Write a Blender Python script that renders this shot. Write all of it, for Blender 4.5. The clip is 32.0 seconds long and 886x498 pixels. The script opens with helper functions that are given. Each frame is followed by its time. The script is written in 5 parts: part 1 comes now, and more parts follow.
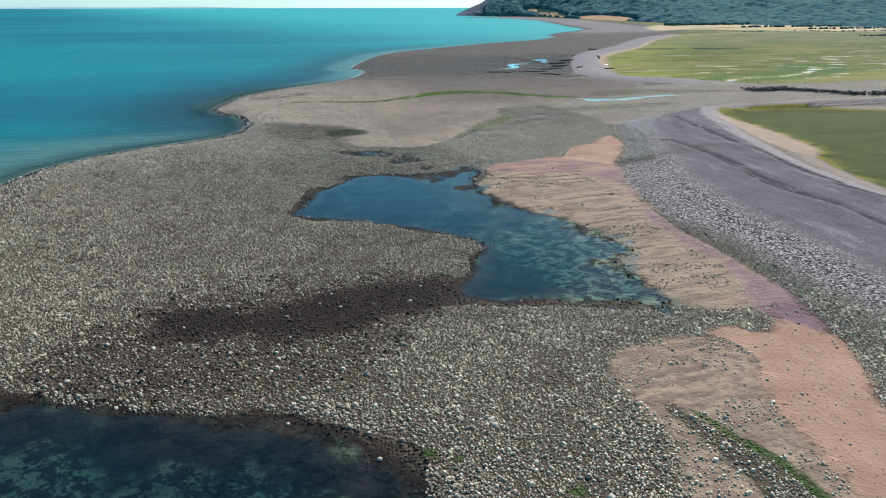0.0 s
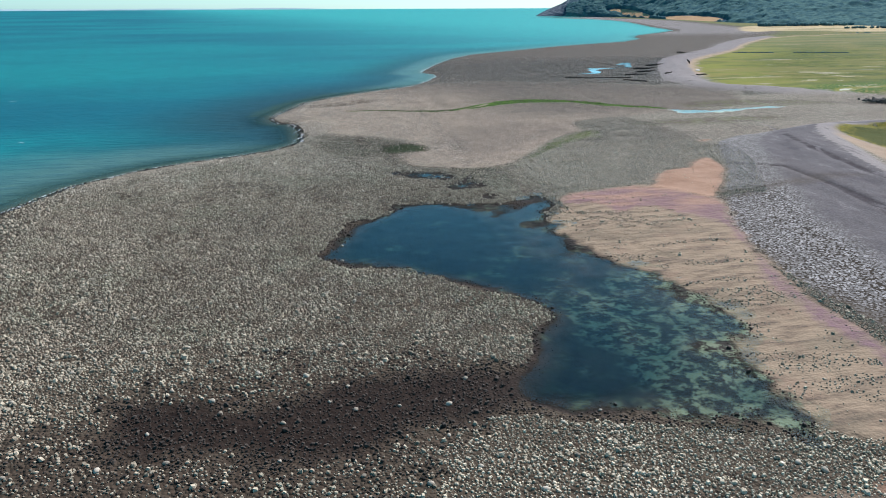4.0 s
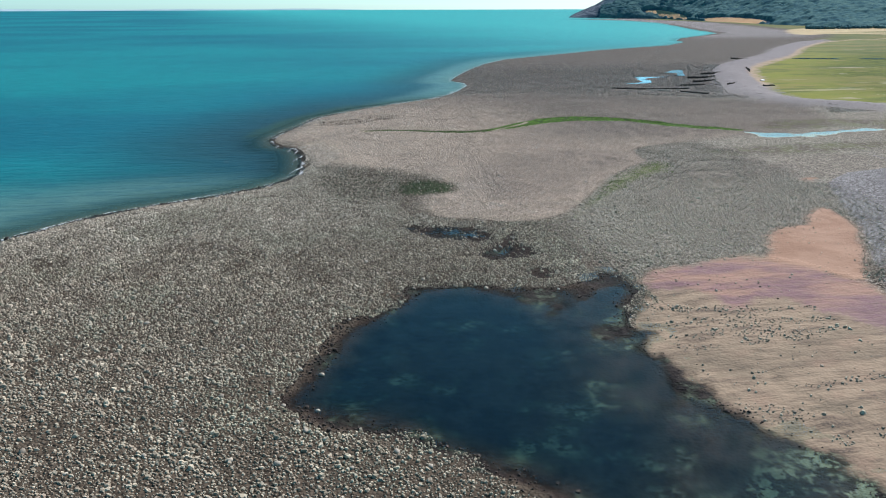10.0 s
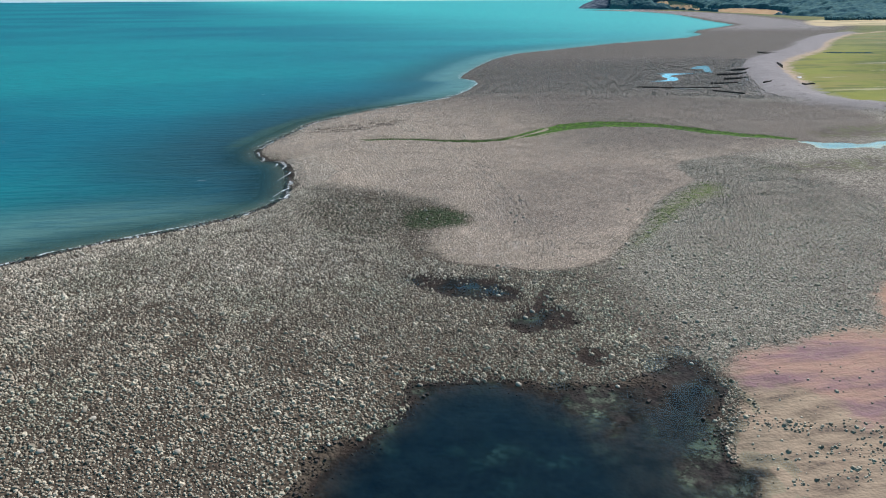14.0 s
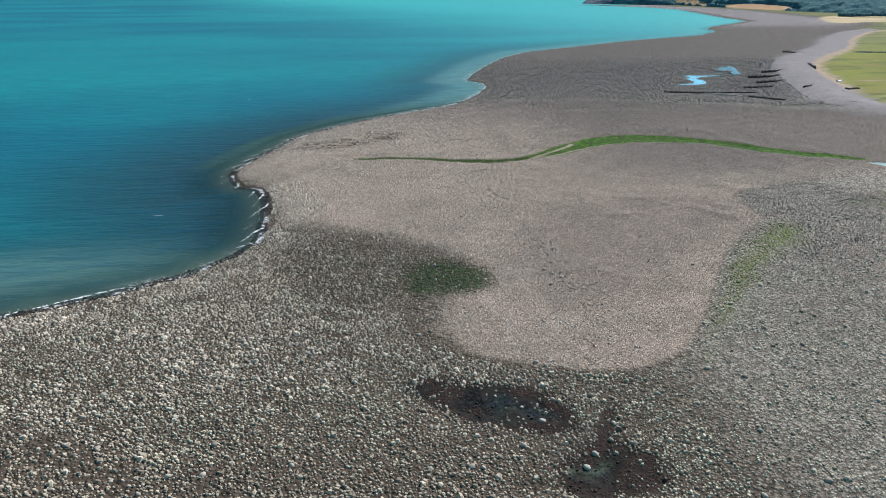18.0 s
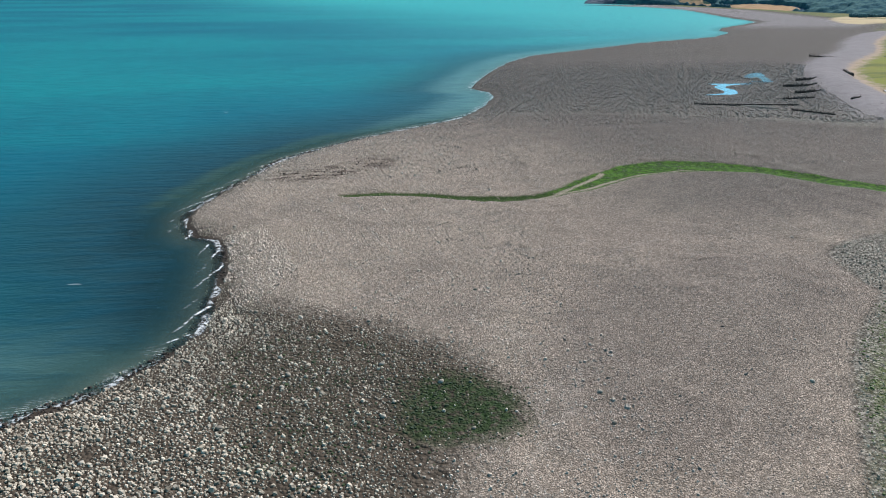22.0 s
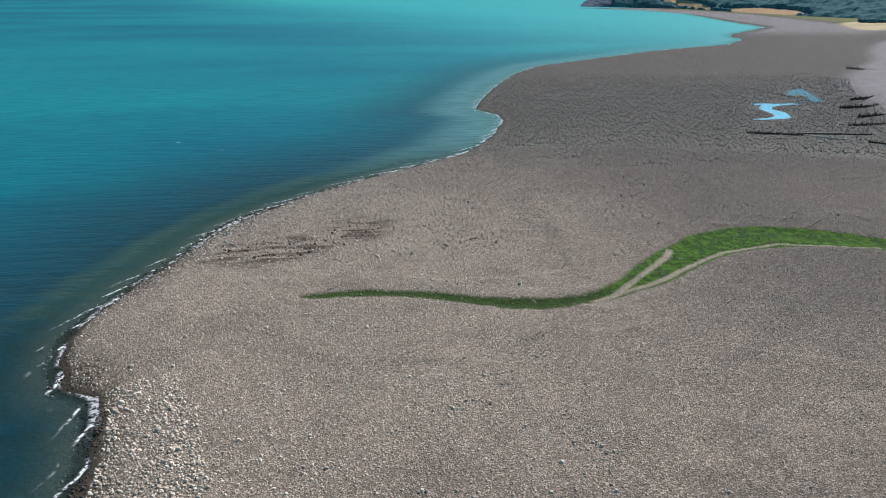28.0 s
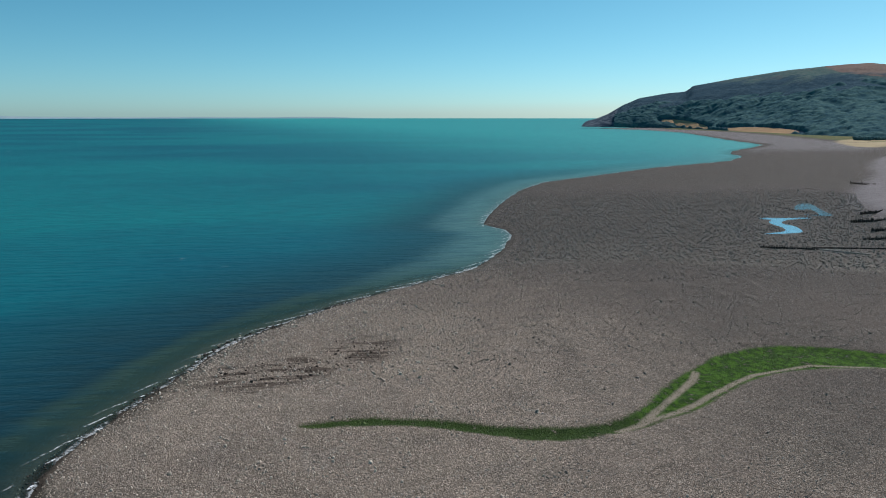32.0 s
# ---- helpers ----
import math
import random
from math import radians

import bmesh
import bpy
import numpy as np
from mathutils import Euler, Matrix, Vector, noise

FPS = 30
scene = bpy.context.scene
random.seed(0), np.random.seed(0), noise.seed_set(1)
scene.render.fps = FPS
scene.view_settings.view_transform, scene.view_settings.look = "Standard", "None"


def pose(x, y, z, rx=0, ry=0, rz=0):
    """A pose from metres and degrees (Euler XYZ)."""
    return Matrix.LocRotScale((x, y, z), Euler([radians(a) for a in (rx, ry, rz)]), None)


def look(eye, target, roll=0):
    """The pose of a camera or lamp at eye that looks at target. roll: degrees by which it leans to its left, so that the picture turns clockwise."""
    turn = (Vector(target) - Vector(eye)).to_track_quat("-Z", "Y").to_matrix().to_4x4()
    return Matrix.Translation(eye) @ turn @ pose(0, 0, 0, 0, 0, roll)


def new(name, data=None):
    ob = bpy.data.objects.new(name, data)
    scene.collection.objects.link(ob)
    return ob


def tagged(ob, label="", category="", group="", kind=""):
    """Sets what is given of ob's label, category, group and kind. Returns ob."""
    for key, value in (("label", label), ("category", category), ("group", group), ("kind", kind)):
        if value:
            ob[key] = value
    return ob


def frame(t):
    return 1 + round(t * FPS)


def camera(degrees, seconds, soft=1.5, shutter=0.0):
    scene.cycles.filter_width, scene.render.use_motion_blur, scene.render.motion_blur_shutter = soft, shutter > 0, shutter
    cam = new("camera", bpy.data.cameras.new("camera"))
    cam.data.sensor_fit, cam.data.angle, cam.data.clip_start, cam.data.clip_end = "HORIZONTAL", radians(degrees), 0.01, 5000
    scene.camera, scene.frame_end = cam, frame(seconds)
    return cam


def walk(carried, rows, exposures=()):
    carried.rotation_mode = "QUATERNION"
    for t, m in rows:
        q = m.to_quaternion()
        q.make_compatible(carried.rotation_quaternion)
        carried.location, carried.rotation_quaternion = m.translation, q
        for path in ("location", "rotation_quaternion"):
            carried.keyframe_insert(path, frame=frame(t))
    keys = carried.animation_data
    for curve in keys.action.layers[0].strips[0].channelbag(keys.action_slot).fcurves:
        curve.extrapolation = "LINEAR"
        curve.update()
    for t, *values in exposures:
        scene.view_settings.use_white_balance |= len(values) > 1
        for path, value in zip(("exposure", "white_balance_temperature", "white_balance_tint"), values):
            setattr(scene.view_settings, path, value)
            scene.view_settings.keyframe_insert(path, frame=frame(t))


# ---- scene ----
cam = camera(64.28, 32.0, soft=1.0)
PATH = [
    (0.0, (-19.11, 11.93, 39.95), (7.806, 102.460, 7.082), 0.003),
    (0.5, (-17.77, 15.16, 39.99), (7.430, 106.164, 7.089), 0.057),
    (1.0, (-16.49, 18.34, 40.02), (6.990, 109.810, 7.141), 0.074),
    (1.5, (-15.23, 21.52, 40.03), (6.549, 113.414, 7.162), 0.045),
    (2.0, (-14.00, 24.65, 40.04), (6.312, 116.896, 7.196), -0.056),
    (2.5, (-12.81, 27.73, 40.05), (6.784, 120.159, 7.282), -0.191),
    (3.0, (-11.65, 30.84, 40.06), (7.324, 123.415, 7.348), -0.268),
    (3.5, (-10.56, 34.01, 40.08), (7.646, 126.732, 7.333), -0.291),
    (5.5, (-7.36, 48.85, 39.99), (5.539, 142.428, 7.165), 0.197),
    (6.0, (-6.66, 52.62, 39.97), (6.012, 146.238, 7.175), 0.188),
    (7.0, (-5.31, 60.37, 39.91), (7.378, 153.988, 7.138), 0.163),
    (8.0, (-4.09, 68.21, 39.88), (8.730, 161.855, 7.215), 0.079),
    (9.0, (-3.11, 75.89, 39.94), (9.885, 169.490, 7.234), -0.046),
    (10.0, (-2.28, 83.47, 40.01), (10.900, 177.061, 7.331), -0.105),
    (11.0, (-1.51, 90.97, 40.07), (11.561, 184.569, 7.363), -0.200),
    (12.0, (-0.70, 98.30, 40.11), (12.097, 191.792, 7.029), -0.291),
    (13.0, (0.08, 105.72, 40.11), (12.535, 199.140, 6.681), -0.298),
    (14.0, (0.79, 113.50, 40.10), (13.021, 206.826, 6.321), -0.179),
    (14.5, (1.11, 117.37, 40.09), (13.275, 210.674, 6.226), -0.112),
    (16.5, (1.97, 133.72, 39.89), (14.125, 226.868, 5.595), 0.075),
    (17.0, (2.31, 137.81, 39.89), (14.501, 230.938, 5.550), 0.029),
    (18.0, (3.16, 146.10, 39.91), (15.276, 239.219, 5.528), -0.063),
    (19.0, (3.88, 154.70, 39.88), (15.955, 247.820, 5.476), -0.066),
    (20.0, (4.48, 163.70, 39.76), (16.661, 256.765, 5.253), 0.024),
    (21.0, (5.40, 172.83, 39.67), (17.683, 265.876, 5.150), 0.079),
    (22.0, (6.42, 181.15, 39.66), (18.695, 274.224, 5.202), 0.055),
    (23.0, (6.87, 189.38, 39.76), (19.292, 282.448, 5.338), -0.043),
    (24.0, (7.64, 197.72, 39.93), (20.206, 290.768, 5.530), -0.039),
    (25.0, (8.49, 205.92, 40.07), (21.212, 298.926, 5.610), 0.058),
    (25.5, (8.81, 209.96, 40.13), (21.615, 302.958, 5.674), 0.093),
    (27.5, (9.80, 226.18, 40.21), (23.242, 319.057, 5.659), 0.394),
    (28.0, (10.32, 229.76, 40.31), (23.616, 322.768, 6.068), 0.330),
    (28.5, (10.66, 232.71, 40.40), (23.828, 325.864, 6.492), 0.245),
    (29.0, (10.76, 234.73, 40.46), (23.849, 327.914, 6.627), 0.216),
    (29.5, (10.63, 236.00, 40.49), (23.671, 329.182, 6.628), 0.238),
    (30.0, (10.52, 235.96, 40.40), (23.439, 329.534, 7.573), -0.006),
    (30.5, (10.53, 235.79, 40.22), (23.328, 330.157, 9.712), -0.144),
    (31.0, (10.42, 235.78, 40.02), (23.303, 331.219, 13.101), -0.1),
    (31.5, (10.45, 235.69, 39.80), (23.396, 332.185, 16.960), -0.02),
    (32.0, (10.61, 235.68, 39.55), (23.531, 333.042, 20.761), 0.05),
]
EXPOSURES = ((0, 0.62), (14, 0.58), (20, 0.54), (25, 0.46), (28, 0.40), (30, 0.26), (32, -0.18))
walk(cam, [(t, look(eye, target, roll)) for t, eye, target, roll in PATH], EXPOSURES)

# ---- light: summer sky and one sun, high over the land side ----
SUN_AZ, SUN_EL = radians(52), radians(42)      # azimuth clockwise from +y
world = bpy.data.worlds.new("sky")
scene.world = world
world.use_nodes = True
wn = world.node_tree
sky = wn.nodes.new("ShaderNodeTexSky")
sky.sky_type, sky.sun_disc = "NISHITA", False
sky.sun_elevation, sky.sun_rotation = SUN_EL, SUN_AZ
sky.air_density, sky.dust_density, sky.ozone_density = 0.6, 0.4, 1.0
wn.nodes["Background"].inputs["Strength"].default_value = 0.094
cool = wn.nodes.new("ShaderNodeMix")
cool.data_type, cool.blend_type = "RGBA", "MULTIPLY"
cool.inputs[0].default_value, cool.inputs[7].default_value = 1.0, (0.76, 1.02, 1.20, 1)
wn.links.new(sky.outputs["Color"], cool.inputs[6])
turn = wn.nodes.new("ShaderNodeHueSaturation")
turn.inputs["Hue"].default_value, turn.inputs["Saturation"].default_value = 0.469, 1.1
wn.links.new(cool.outputs[2], turn.inputs["Color"])
wn.links.new(turn.outputs[0], wn.nodes["Background"].inputs["Color"])
sun = new("sun", bpy.data.lights.new("sun", "SUN"))
sun.data.energy, sun.data.angle, sun.data.color = 5.0, radians(0.5), (1.0, 0.92, 0.93)
sun_dir = Vector((math.sin(SUN_AZ) * math.cos(SUN_EL), math.cos(SUN_AZ) * math.cos(SUN_EL), math.sin(SUN_EL)))
sun.matrix_world = look(sun_dir * 300, (0, 0, 0))


# ---- node helpers ----
class Nodes:
    """A small writer for one material's node tree."""

    def __init__(self, name):
        self.mat = bpy.data.materials.new(name)
        self.mat.use_nodes = True
        self.tree = self.mat.node_tree
        self.bsdf = self.tree.nodes["Principled BSDF"]
        self.out = self.tree.nodes["Material Output"]
        self.pos = self.tree.nodes.new("ShaderNodeNewGeometry").outputs["Position"]

    def put(self, socket, value):
        if hasattr(value, "is_output"):
            self.tree.links.new(value, socket)
        else:
            if isinstance(value, tuple) and len(value) == 3 and socket.type == "RGBA":
                value = (*value, 1.0)
            socket.default_value = value

    def math(self, op, a, b=0.0, clamp=False):
        n = self.tree.nodes.new("ShaderNodeMath")
        n.operation, n.use_clamp = op, clamp
        self.put(n.inputs[0], a)
        self.put(n.inputs[1], b)
        return n.outputs[0]

    def step(self, x, lo, hi):
        """0 below lo, 1 above hi, smooth between."""
        n = self.tree.nodes.new("ShaderNodeMapRange")
        n.interpolation_type = "SMOOTHSTEP"
        for s, v in zip(n.inputs[:5], (x, lo, hi, 0.0, 1.0)):
            self.put(s, v)
        return n.outputs[0]

    def span(self, x, lo, hi, a, b):
        n = self.tree.nodes.new("ShaderNodeMapRange")
        for s, v in zip(n.inputs[:5], (x, lo, hi, a, b)):
            self.put(s, v)
        return n.outputs[0]

    def mix(self, fac, a, b, blend="MIX"):
        n = self.tree.nodes.new("ShaderNodeMix")
        n.data_type, n.blend_type = "RGBA", blend
        self.put(n.inputs[0], fac)
        self.put(n.inputs[6], a)
        self.put(n.inputs[7], b)
        return n.outputs[2]

    def lerp(self, fac, a, b):
        n = self.tree.nodes.new("ShaderNodeMix")
        self.put(n.inputs[0], fac)
        self.put(n.inputs[2], a)
        self.put(n.inputs[3], b)
        return n.outputs[0]

    def attr(self, name):
        n = self.tree.nodes.new("ShaderNodeAttribute")
        n.attribute_name = name
        return n.outputs["Fac"]

    def coords(self, sx=1.0, sy=1.0, sz=1.0, turn=0.0):
        n = self.tree.nodes.new("ShaderNodeMapping")
        n.inputs["Scale"].default_value = (sx, sy, sz)
        n.inputs["Rotation"].default_value = (0, 0, turn)
        self.tree.links.new(self.pos, n.inputs["Vector"])
        return n.outputs[0]

    def noise(self, scale, detail=3.0, rough=0.55, vector=None):
        n = self.tree.nodes.new("ShaderNodeTexNoise")
        n.inputs["Scale"].default_value, n.inputs["Detail"].default_value, n.inputs["Roughness"].default_value = scale, detail, rough
        self.tree.links.new(vector or self.pos, n.inputs["Vector"])
        return n.outputs["Fac"]

    def cells(self, scale, vector=None, feature="F1"):
        n = self.tree.nodes.new("ShaderNodeTexVoronoi")
        n.feature = feature
        n.inputs["Scale"].default_value = scale
        self.tree.links.new(vector or self.pos, n.inputs["Vector"])
        if feature == "DISTANCE_TO_EDGE":
            return n.outputs["Distance"], None
        sep = self.tree.nodes.new("ShaderNodeSeparateColor")
        self.tree.links.new(n.outputs["Color"], sep.inputs[0])
        return n.outputs["Distance"], sep.outputs[0]

    def bump(self, height, strength, distance):
        n = self.tree.nodes.new("ShaderNodeBump")
        n.inputs["Strength"].default_value = strength
        self.put(n.inputs["Distance"], distance)
        self.tree.links.new(height, n.inputs["Height"])
        self.tree.links.new(n.outputs[0], self.bsdf.inputs["Normal"])
        return n.outputs[0]

    def set(self, **values):
        for key, value in values.items():
            self.put(self.bsdf.inputs[key.replace("_", " ")], value)
        return self.mat


# ---- plan of the bay, in metres: sea to the west (-x), marsh to the east ----
SEA_Z, POOL_Z = -1.0, -0.35
SHORE = [(-140, -900), (-118, -100), (-100, 60), (-84, 150), (-74, 190), (-66, 214), (-55, 228), (-43, 237), (-31, 243), (-22, 249),
         (-16, 256), (-12, 264), (-12, 278), (-13, 289), (-14.5, 296), (-16, 301.5), (-20, 303.5), (-22, 308), (-23.5, 315), (-22, 324), (-19, 334), (-15, 345), (-10, 360),
         (-2, 371), (9, 384), (22, 396), (45, 417), (57, 440), (66, 465), (67, 482), (61, 490), (68, 515), (86, 566), (104, 608),
         (128, 650), (178, 694), (246, 755), (346, 823), (399, 890), (405, 925), (440, 985), (525, 1078), (572, 1140), (612, 1290), (675, 1490), (738, 1720), (752, 1920), (738, 1995), (712, 2080), (650, 2180)]
POOL = [(-10, 151), (-7, 157), (-4.5, 162.5), (-3, 168), (1, 171.5), (4.5, 176), (7, 180.8), (12.4, 182), (20, 178.2), (28, 177), (33, 177), (36, 182), (39, 183), (39, 177), (36.5, 174), (36, 171), (37.6, 169.5), (34, 163), (33, 156), (35.5, 151), (34, 144), (39.5, 139.8), (41.8, 132), (43.3, 125), (45, 116), (45, 113), (40, 110), (38.8, 102), (39.5, 90.5), (28, 95),
        (20, 98), (13, 99.5), (10, 104), (15, 109), (18, 118), (22, 121), (20, 128), (14, 134), (8, 139), (2, 144), (-6, 148)]
INLET = [(-46, 89), (-40, 87), (-31, 82), (-23, 78), (-17, 77), (-14, 74), (-10, 69), (-7, 65), (-5, 60), (-2, 45), (0, 10), (-20, -60), (-80, -60), (-80, 80), (-60, 88)]
UPPER = [(7, 212), (9.5, 215), (15, 212.4), (21.8, 210.8), (24.6, 205.3), (24.2, 201.8), (19, 201.8), (14.2, 205.2), (10, 208)]
UPPER_B = [(19, 195), (22, 199.2), (25, 200.4), (26.5, 204.5), (29.2, 207), (28, 203), (26.6, 200.2), (28.8, 198.8), (30, 196), (28.2, 192.3), (22, 192)]
UPPER_C = [(25.5, 183.2), (26.8, 186.7), (30.6, 186), (29.8, 182.8)]
CHANNEL = [(15, 109.5), (7, 107.6), (-3, 108.2), (-6.5, 108.2), (-13, 106), (-19, 104), (-25, 107.6), (-31.5, 107.4), (-32, 99.5), (-27, 98), (-20, 98.5), (-17, 95), (-10, 94.6), (-5, 96.6), (0, 99), (13, 99)]
SAND = [(96.5, 213), (96, 206), (92.6, 197.3), (86, 187.6), (75, 173), (72.6, 177), (71.5, 181), (65, 183.5), (68.5, 188), (72.9, 194.8), (76.5, 200.2), (81, 201), (86, 202.6), (91.5, 210.2)]
SAND_LOW = [(35.5, 81), (40.3, 83), (42.5, 79.8), (44.8, 79), (48, 82.5), (50.5, 78.5), (53, 75), (48.6, 68), (44.5, 62), (41.5, 56.5), (34, 45), (22, 20), (20, 40), (29.3, 49), (31, 56.9), (32, 61.7), (33.8, 68.2), (38, 72.4), (38.5, 78)]
PURPLE = [(43, 183), (52, 184.8), (57.5, 186.5), (63.4, 186.8), (67, 185), (71.5, 181.4), (75, 175.5), (76.5, 172), (70.9, 159.3), (66.4, 149), (61.6, 134), (59.3, 120.5), (59.2, 112), (58, 103), (57.4, 95), (57.4, 88), (55, 82), (53, 76), (48, 73), (48, 80), (47.4, 85.7), (51, 92.2), (54.2, 98.6), (55, 105.3), (54, 113.3), (56.6, 122), (56, 127.4), (61, 135.8), (64, 145), (67, 155), (64, 162), (60.5, 164), (59.6, 170), (53.5, 168), (48.5, 165.5), (50.5, 171.5), (46, 174.5), (41, 174.5)]
FAN = [(43, 182.5), (52, 184.5), (57.5, 186.4), (63.4, 187), (68, 186.5), (72, 182), (76, 174), (75, 168.4), (67, 152.3), (62, 134), (59.7, 120.5), (58.8, 105), (57.4, 92), (53, 84), (46, 86), (37, 90), (40, 108), (43, 125), (37, 140), (33, 147), (33, 156), (34.3, 164.3), (37.7, 170.3), (41, 174)]
FAN_LOW = [(20, 77), (24, 80.5), (29, 81.8), (36, 81.8), (39, 74), (34.4, 67), (32.4, 61), (31.4, 55), (30, 48), (24, 34), (12, 28), (13.5, 50), (17.4, 58.2), (19.2, 62.4), (19.8, 67.5), (19, 72)]
RIDGE_FOOT = [(0, -400), (10, -100), (20, 0), (34, 44), (41.6, 58.9), (44.1, 62.7), (48.1, 68.1), (52, 74), (53.2, 77.6), (55.2, 82.7), (57.2, 88), (57.6, 95), (58.4, 103), (59.2, 112), (59.6, 120.5), (61.8, 134), (66.6, 152.3), (74.8, 168.4), (86.5, 187.6), (95.5, 203.3), (102, 217), (111, 234), (128, 246)]
RIDGE_CREST = [(60, -400), (70, -100), (84, 30), (95, 85), (101, 114), (107, 147), (121, 187), (135, 218), (146, 236), (170, 248), (210, 246), (300, 236), (600, 200)]
MARSH_NEAR = [(149, 235), (174, 242), (201, 239), (223, 226), (420, 200), (700, 150), (700, -400), (110, -400), (105, 20), (110, 90), (117, 128), (127, 160), (139, 172), (146, 195), (150, 217)]
MARSH_FAR = [(192, 375), (228, 351), (244, 325), (296, 322), (420, 330), (800, 420), (1400, 700), (1000, 860), (837, 870), (706, 900), (551, 850), (430, 720), (368, 632), (301, 566), (256, 512), (222, 440)]
BAR = [(82, 281), (80, 273), (78.8, 265.5), (79.5, 264), (78.6, 262.6), (66, 251), (60, 243), (49, 226), (44, 219), (39, 214), (33, 212), (24, 214), (15, 219), (13, 228), (14, 236), (23, 240), (21, 248), (15, 257), (6, 264), (-3, 269), (-11, 274), (-14, 300), (-26, 314), (-24, 324), (10, 395), (60, 420), (140, 400), (190, 360), (170, 310), (124, 296), (98, 287)]
WEED = [(10, 243), (12, 248), (17, 249), (21, 245), (23, 240), (20, 236), (16, 236), (11, 238)]
WEED_DARK = [(-9, 254), (-3, 260), (8, 257), (16, 250), (20, 240), (11, 237), (4, 235), (-2, 240)]
LEE = [(79, 262), (67, 250), (61, 243), (54, 232), (48, 223), (40, 212), (48, 213), (60, 222), (74, 238), (84, 256)]
GREEN = [(2, 322), (9, 324), (17, 323), (24, 321), (31, 318), (39, 317), (44, 318), (49, 321), (55, 328), (64, 336), (74, 343), (84, 345), (95, 342), (107, 332), (116, 320), (133, 308),
         (131, 304), (113, 314), (104, 326), (98, 331), (88, 334), (77, 333), (71, 331), (64, 326), (57, 321), (46, 316), (36, 314), (31, 315), (26, 318), (18, 321), (9, 322)]
CREEK = [(126, 307), (133.4, 304), (137, 301.4), (145, 301), (158, 303.5), (185, 306), (200, 303), (180, 296), (158, 292), (148, 289.5), (136, 288.4), (126.5, 292.3), (131, 297)]
CREEK_UP = [(228, 338), (250, 350), (289, 356), (311, 368), (354, 408), (362, 402), (320, 362), (290, 349), (255, 344), (232, 333)]


BAR_EDGE = [(84, 284), (80.4, 265), (76.1, 259), (66.3, 251), (58.8, 241.4), (50.4, 228), (42, 216), (35.8, 211.5), (30, 211)]
GREEN_LOW = [(23.6, 67), (24.6, 64.5), (25.3, 61), (26.2, 58), (27.2, 55), (27, 50), (26, 40), (25, 40), (25.8, 50), (26.2, 55), (25.2, 58), (24.2, 61)]
TONGUE = [(22.4, 69), (23.6, 63), (24.9, 60), (26.4, 58), (26.8, 54.5), (26, 44), (20, 44), (21.6, 52), (22.1, 54), (21.4, 56.5), (21.7, 60.8), (21.3, 66)]
STREAK = [(-14, 339), (-10, 348), (3, 348), (8, 357), (19, 359), (17, 346), (8, 343), (2, 336), (-8, 335)]
SMEAR = [(-48, 92), (-36, 108), (-18, 116), (0, 114), (12, 108), (6, 97), (-4, 90), (-10, 82), (-24, 80), (-36, 86)]
RUBBLE = [(-13, 262), (-5, 268), (-4, 296), (-10, 303), (-17, 301), (-13, 285)]
POOL_FAR = [(191, 495), (199.5, 491), (203, 493), (206, 503), (219, 531), (212, 529), (204, 520), (198, 512), (200, 509), (206, 513), (202, 502), (198, 495), (193, 497.5)]
POOL_ZIG = [(167, 487), (170, 491), (180, 488), (191, 489.5), (188, 486), (178, 484.4), (172, 480), (169, 475), (170.5, 469), (166, 458), (163, 455), (148.5, 454), (151, 456), (160, 458.5), (164, 466), (164.5, 474), (166.5, 480.5), (172, 485)]
SAND_SPOT = [(106, 235), (108, 238), (112, 238), (109, 235)]
SCARP_TOP = [(131, 229), (126, 217), (120, 197), (114, 175), (111, 160), (106, 145), (104, 135), (102, 125), (102, 116), (97, 80), (88, 20), (74, -100)]
SCARP_MID = [(98, 204), (105, 192), (103, 178), (101, 167), (98, 155), (94, 141), (92, 128), (92, 116), (90, 106), (86, 80), (78, 20), (66, -100)]
DRY = [(143, 226), (137, 204), (125, 163), (138, 167), (146, 192), (151, 221)]
MARSH_STRIP = [(216, 266), (260, 261), (330, 262), (320, 240), (236, 239), (208, 248)]
BANK = [(140, 306), (143, 317), (156, 323), (185, 324), (222, 304), (198, 304), (170, 306), (150, 305)]
STONY = [(30, 228), (44, 232), (58, 246), (76, 262), (80, 275), (62, 284), (40, 274), (28, 256), (24, 240)]
BANK_SOUTH = [(94, 271), (114, 278), (152, 281), (168, 276), (150, 268), (118, 265)]
FIELD = [(600, 990), (720, 1080), (830, 925), (1100, 930), (1500, 1100), (1400, 1300), (900, 1330), (760, 1270)]
POOLS = ("pool", "inlet", "upper", "upper_b", "upper_c")
MOSS = ((-1.8, 64.8, 0.5), (-4.2, 66.4, 0.5), (1.4, 64.6, 0.3), (6.4, 57.4, 0.8))


def inside(poly, x, y):
    """Signed distance to a closed outline, positive inside."""
    p = np.array(poly, float)
    q = np.roll(p, -1, 0)
    best, odd = np.full(x.shape, 1e9), np.zeros(x.shape, bool)
    for (ax, ay), (bx, by) in zip(p, q):
        dx, dy = bx - ax, by - ay
        s = np.clip(((x - ax) * dx + (y - ay) * dy) / (dx * dx + dy * dy), 0, 1)
        best = np.minimum(best, np.hypot(x - ax - s * dx, y - ay - s * dy))
        if ay != by:
            odd ^= ((ay > y) != (by > y)) & (x < dx * (y - ay) / (by - ay) + ax)
    return np.where(odd, best, -best)


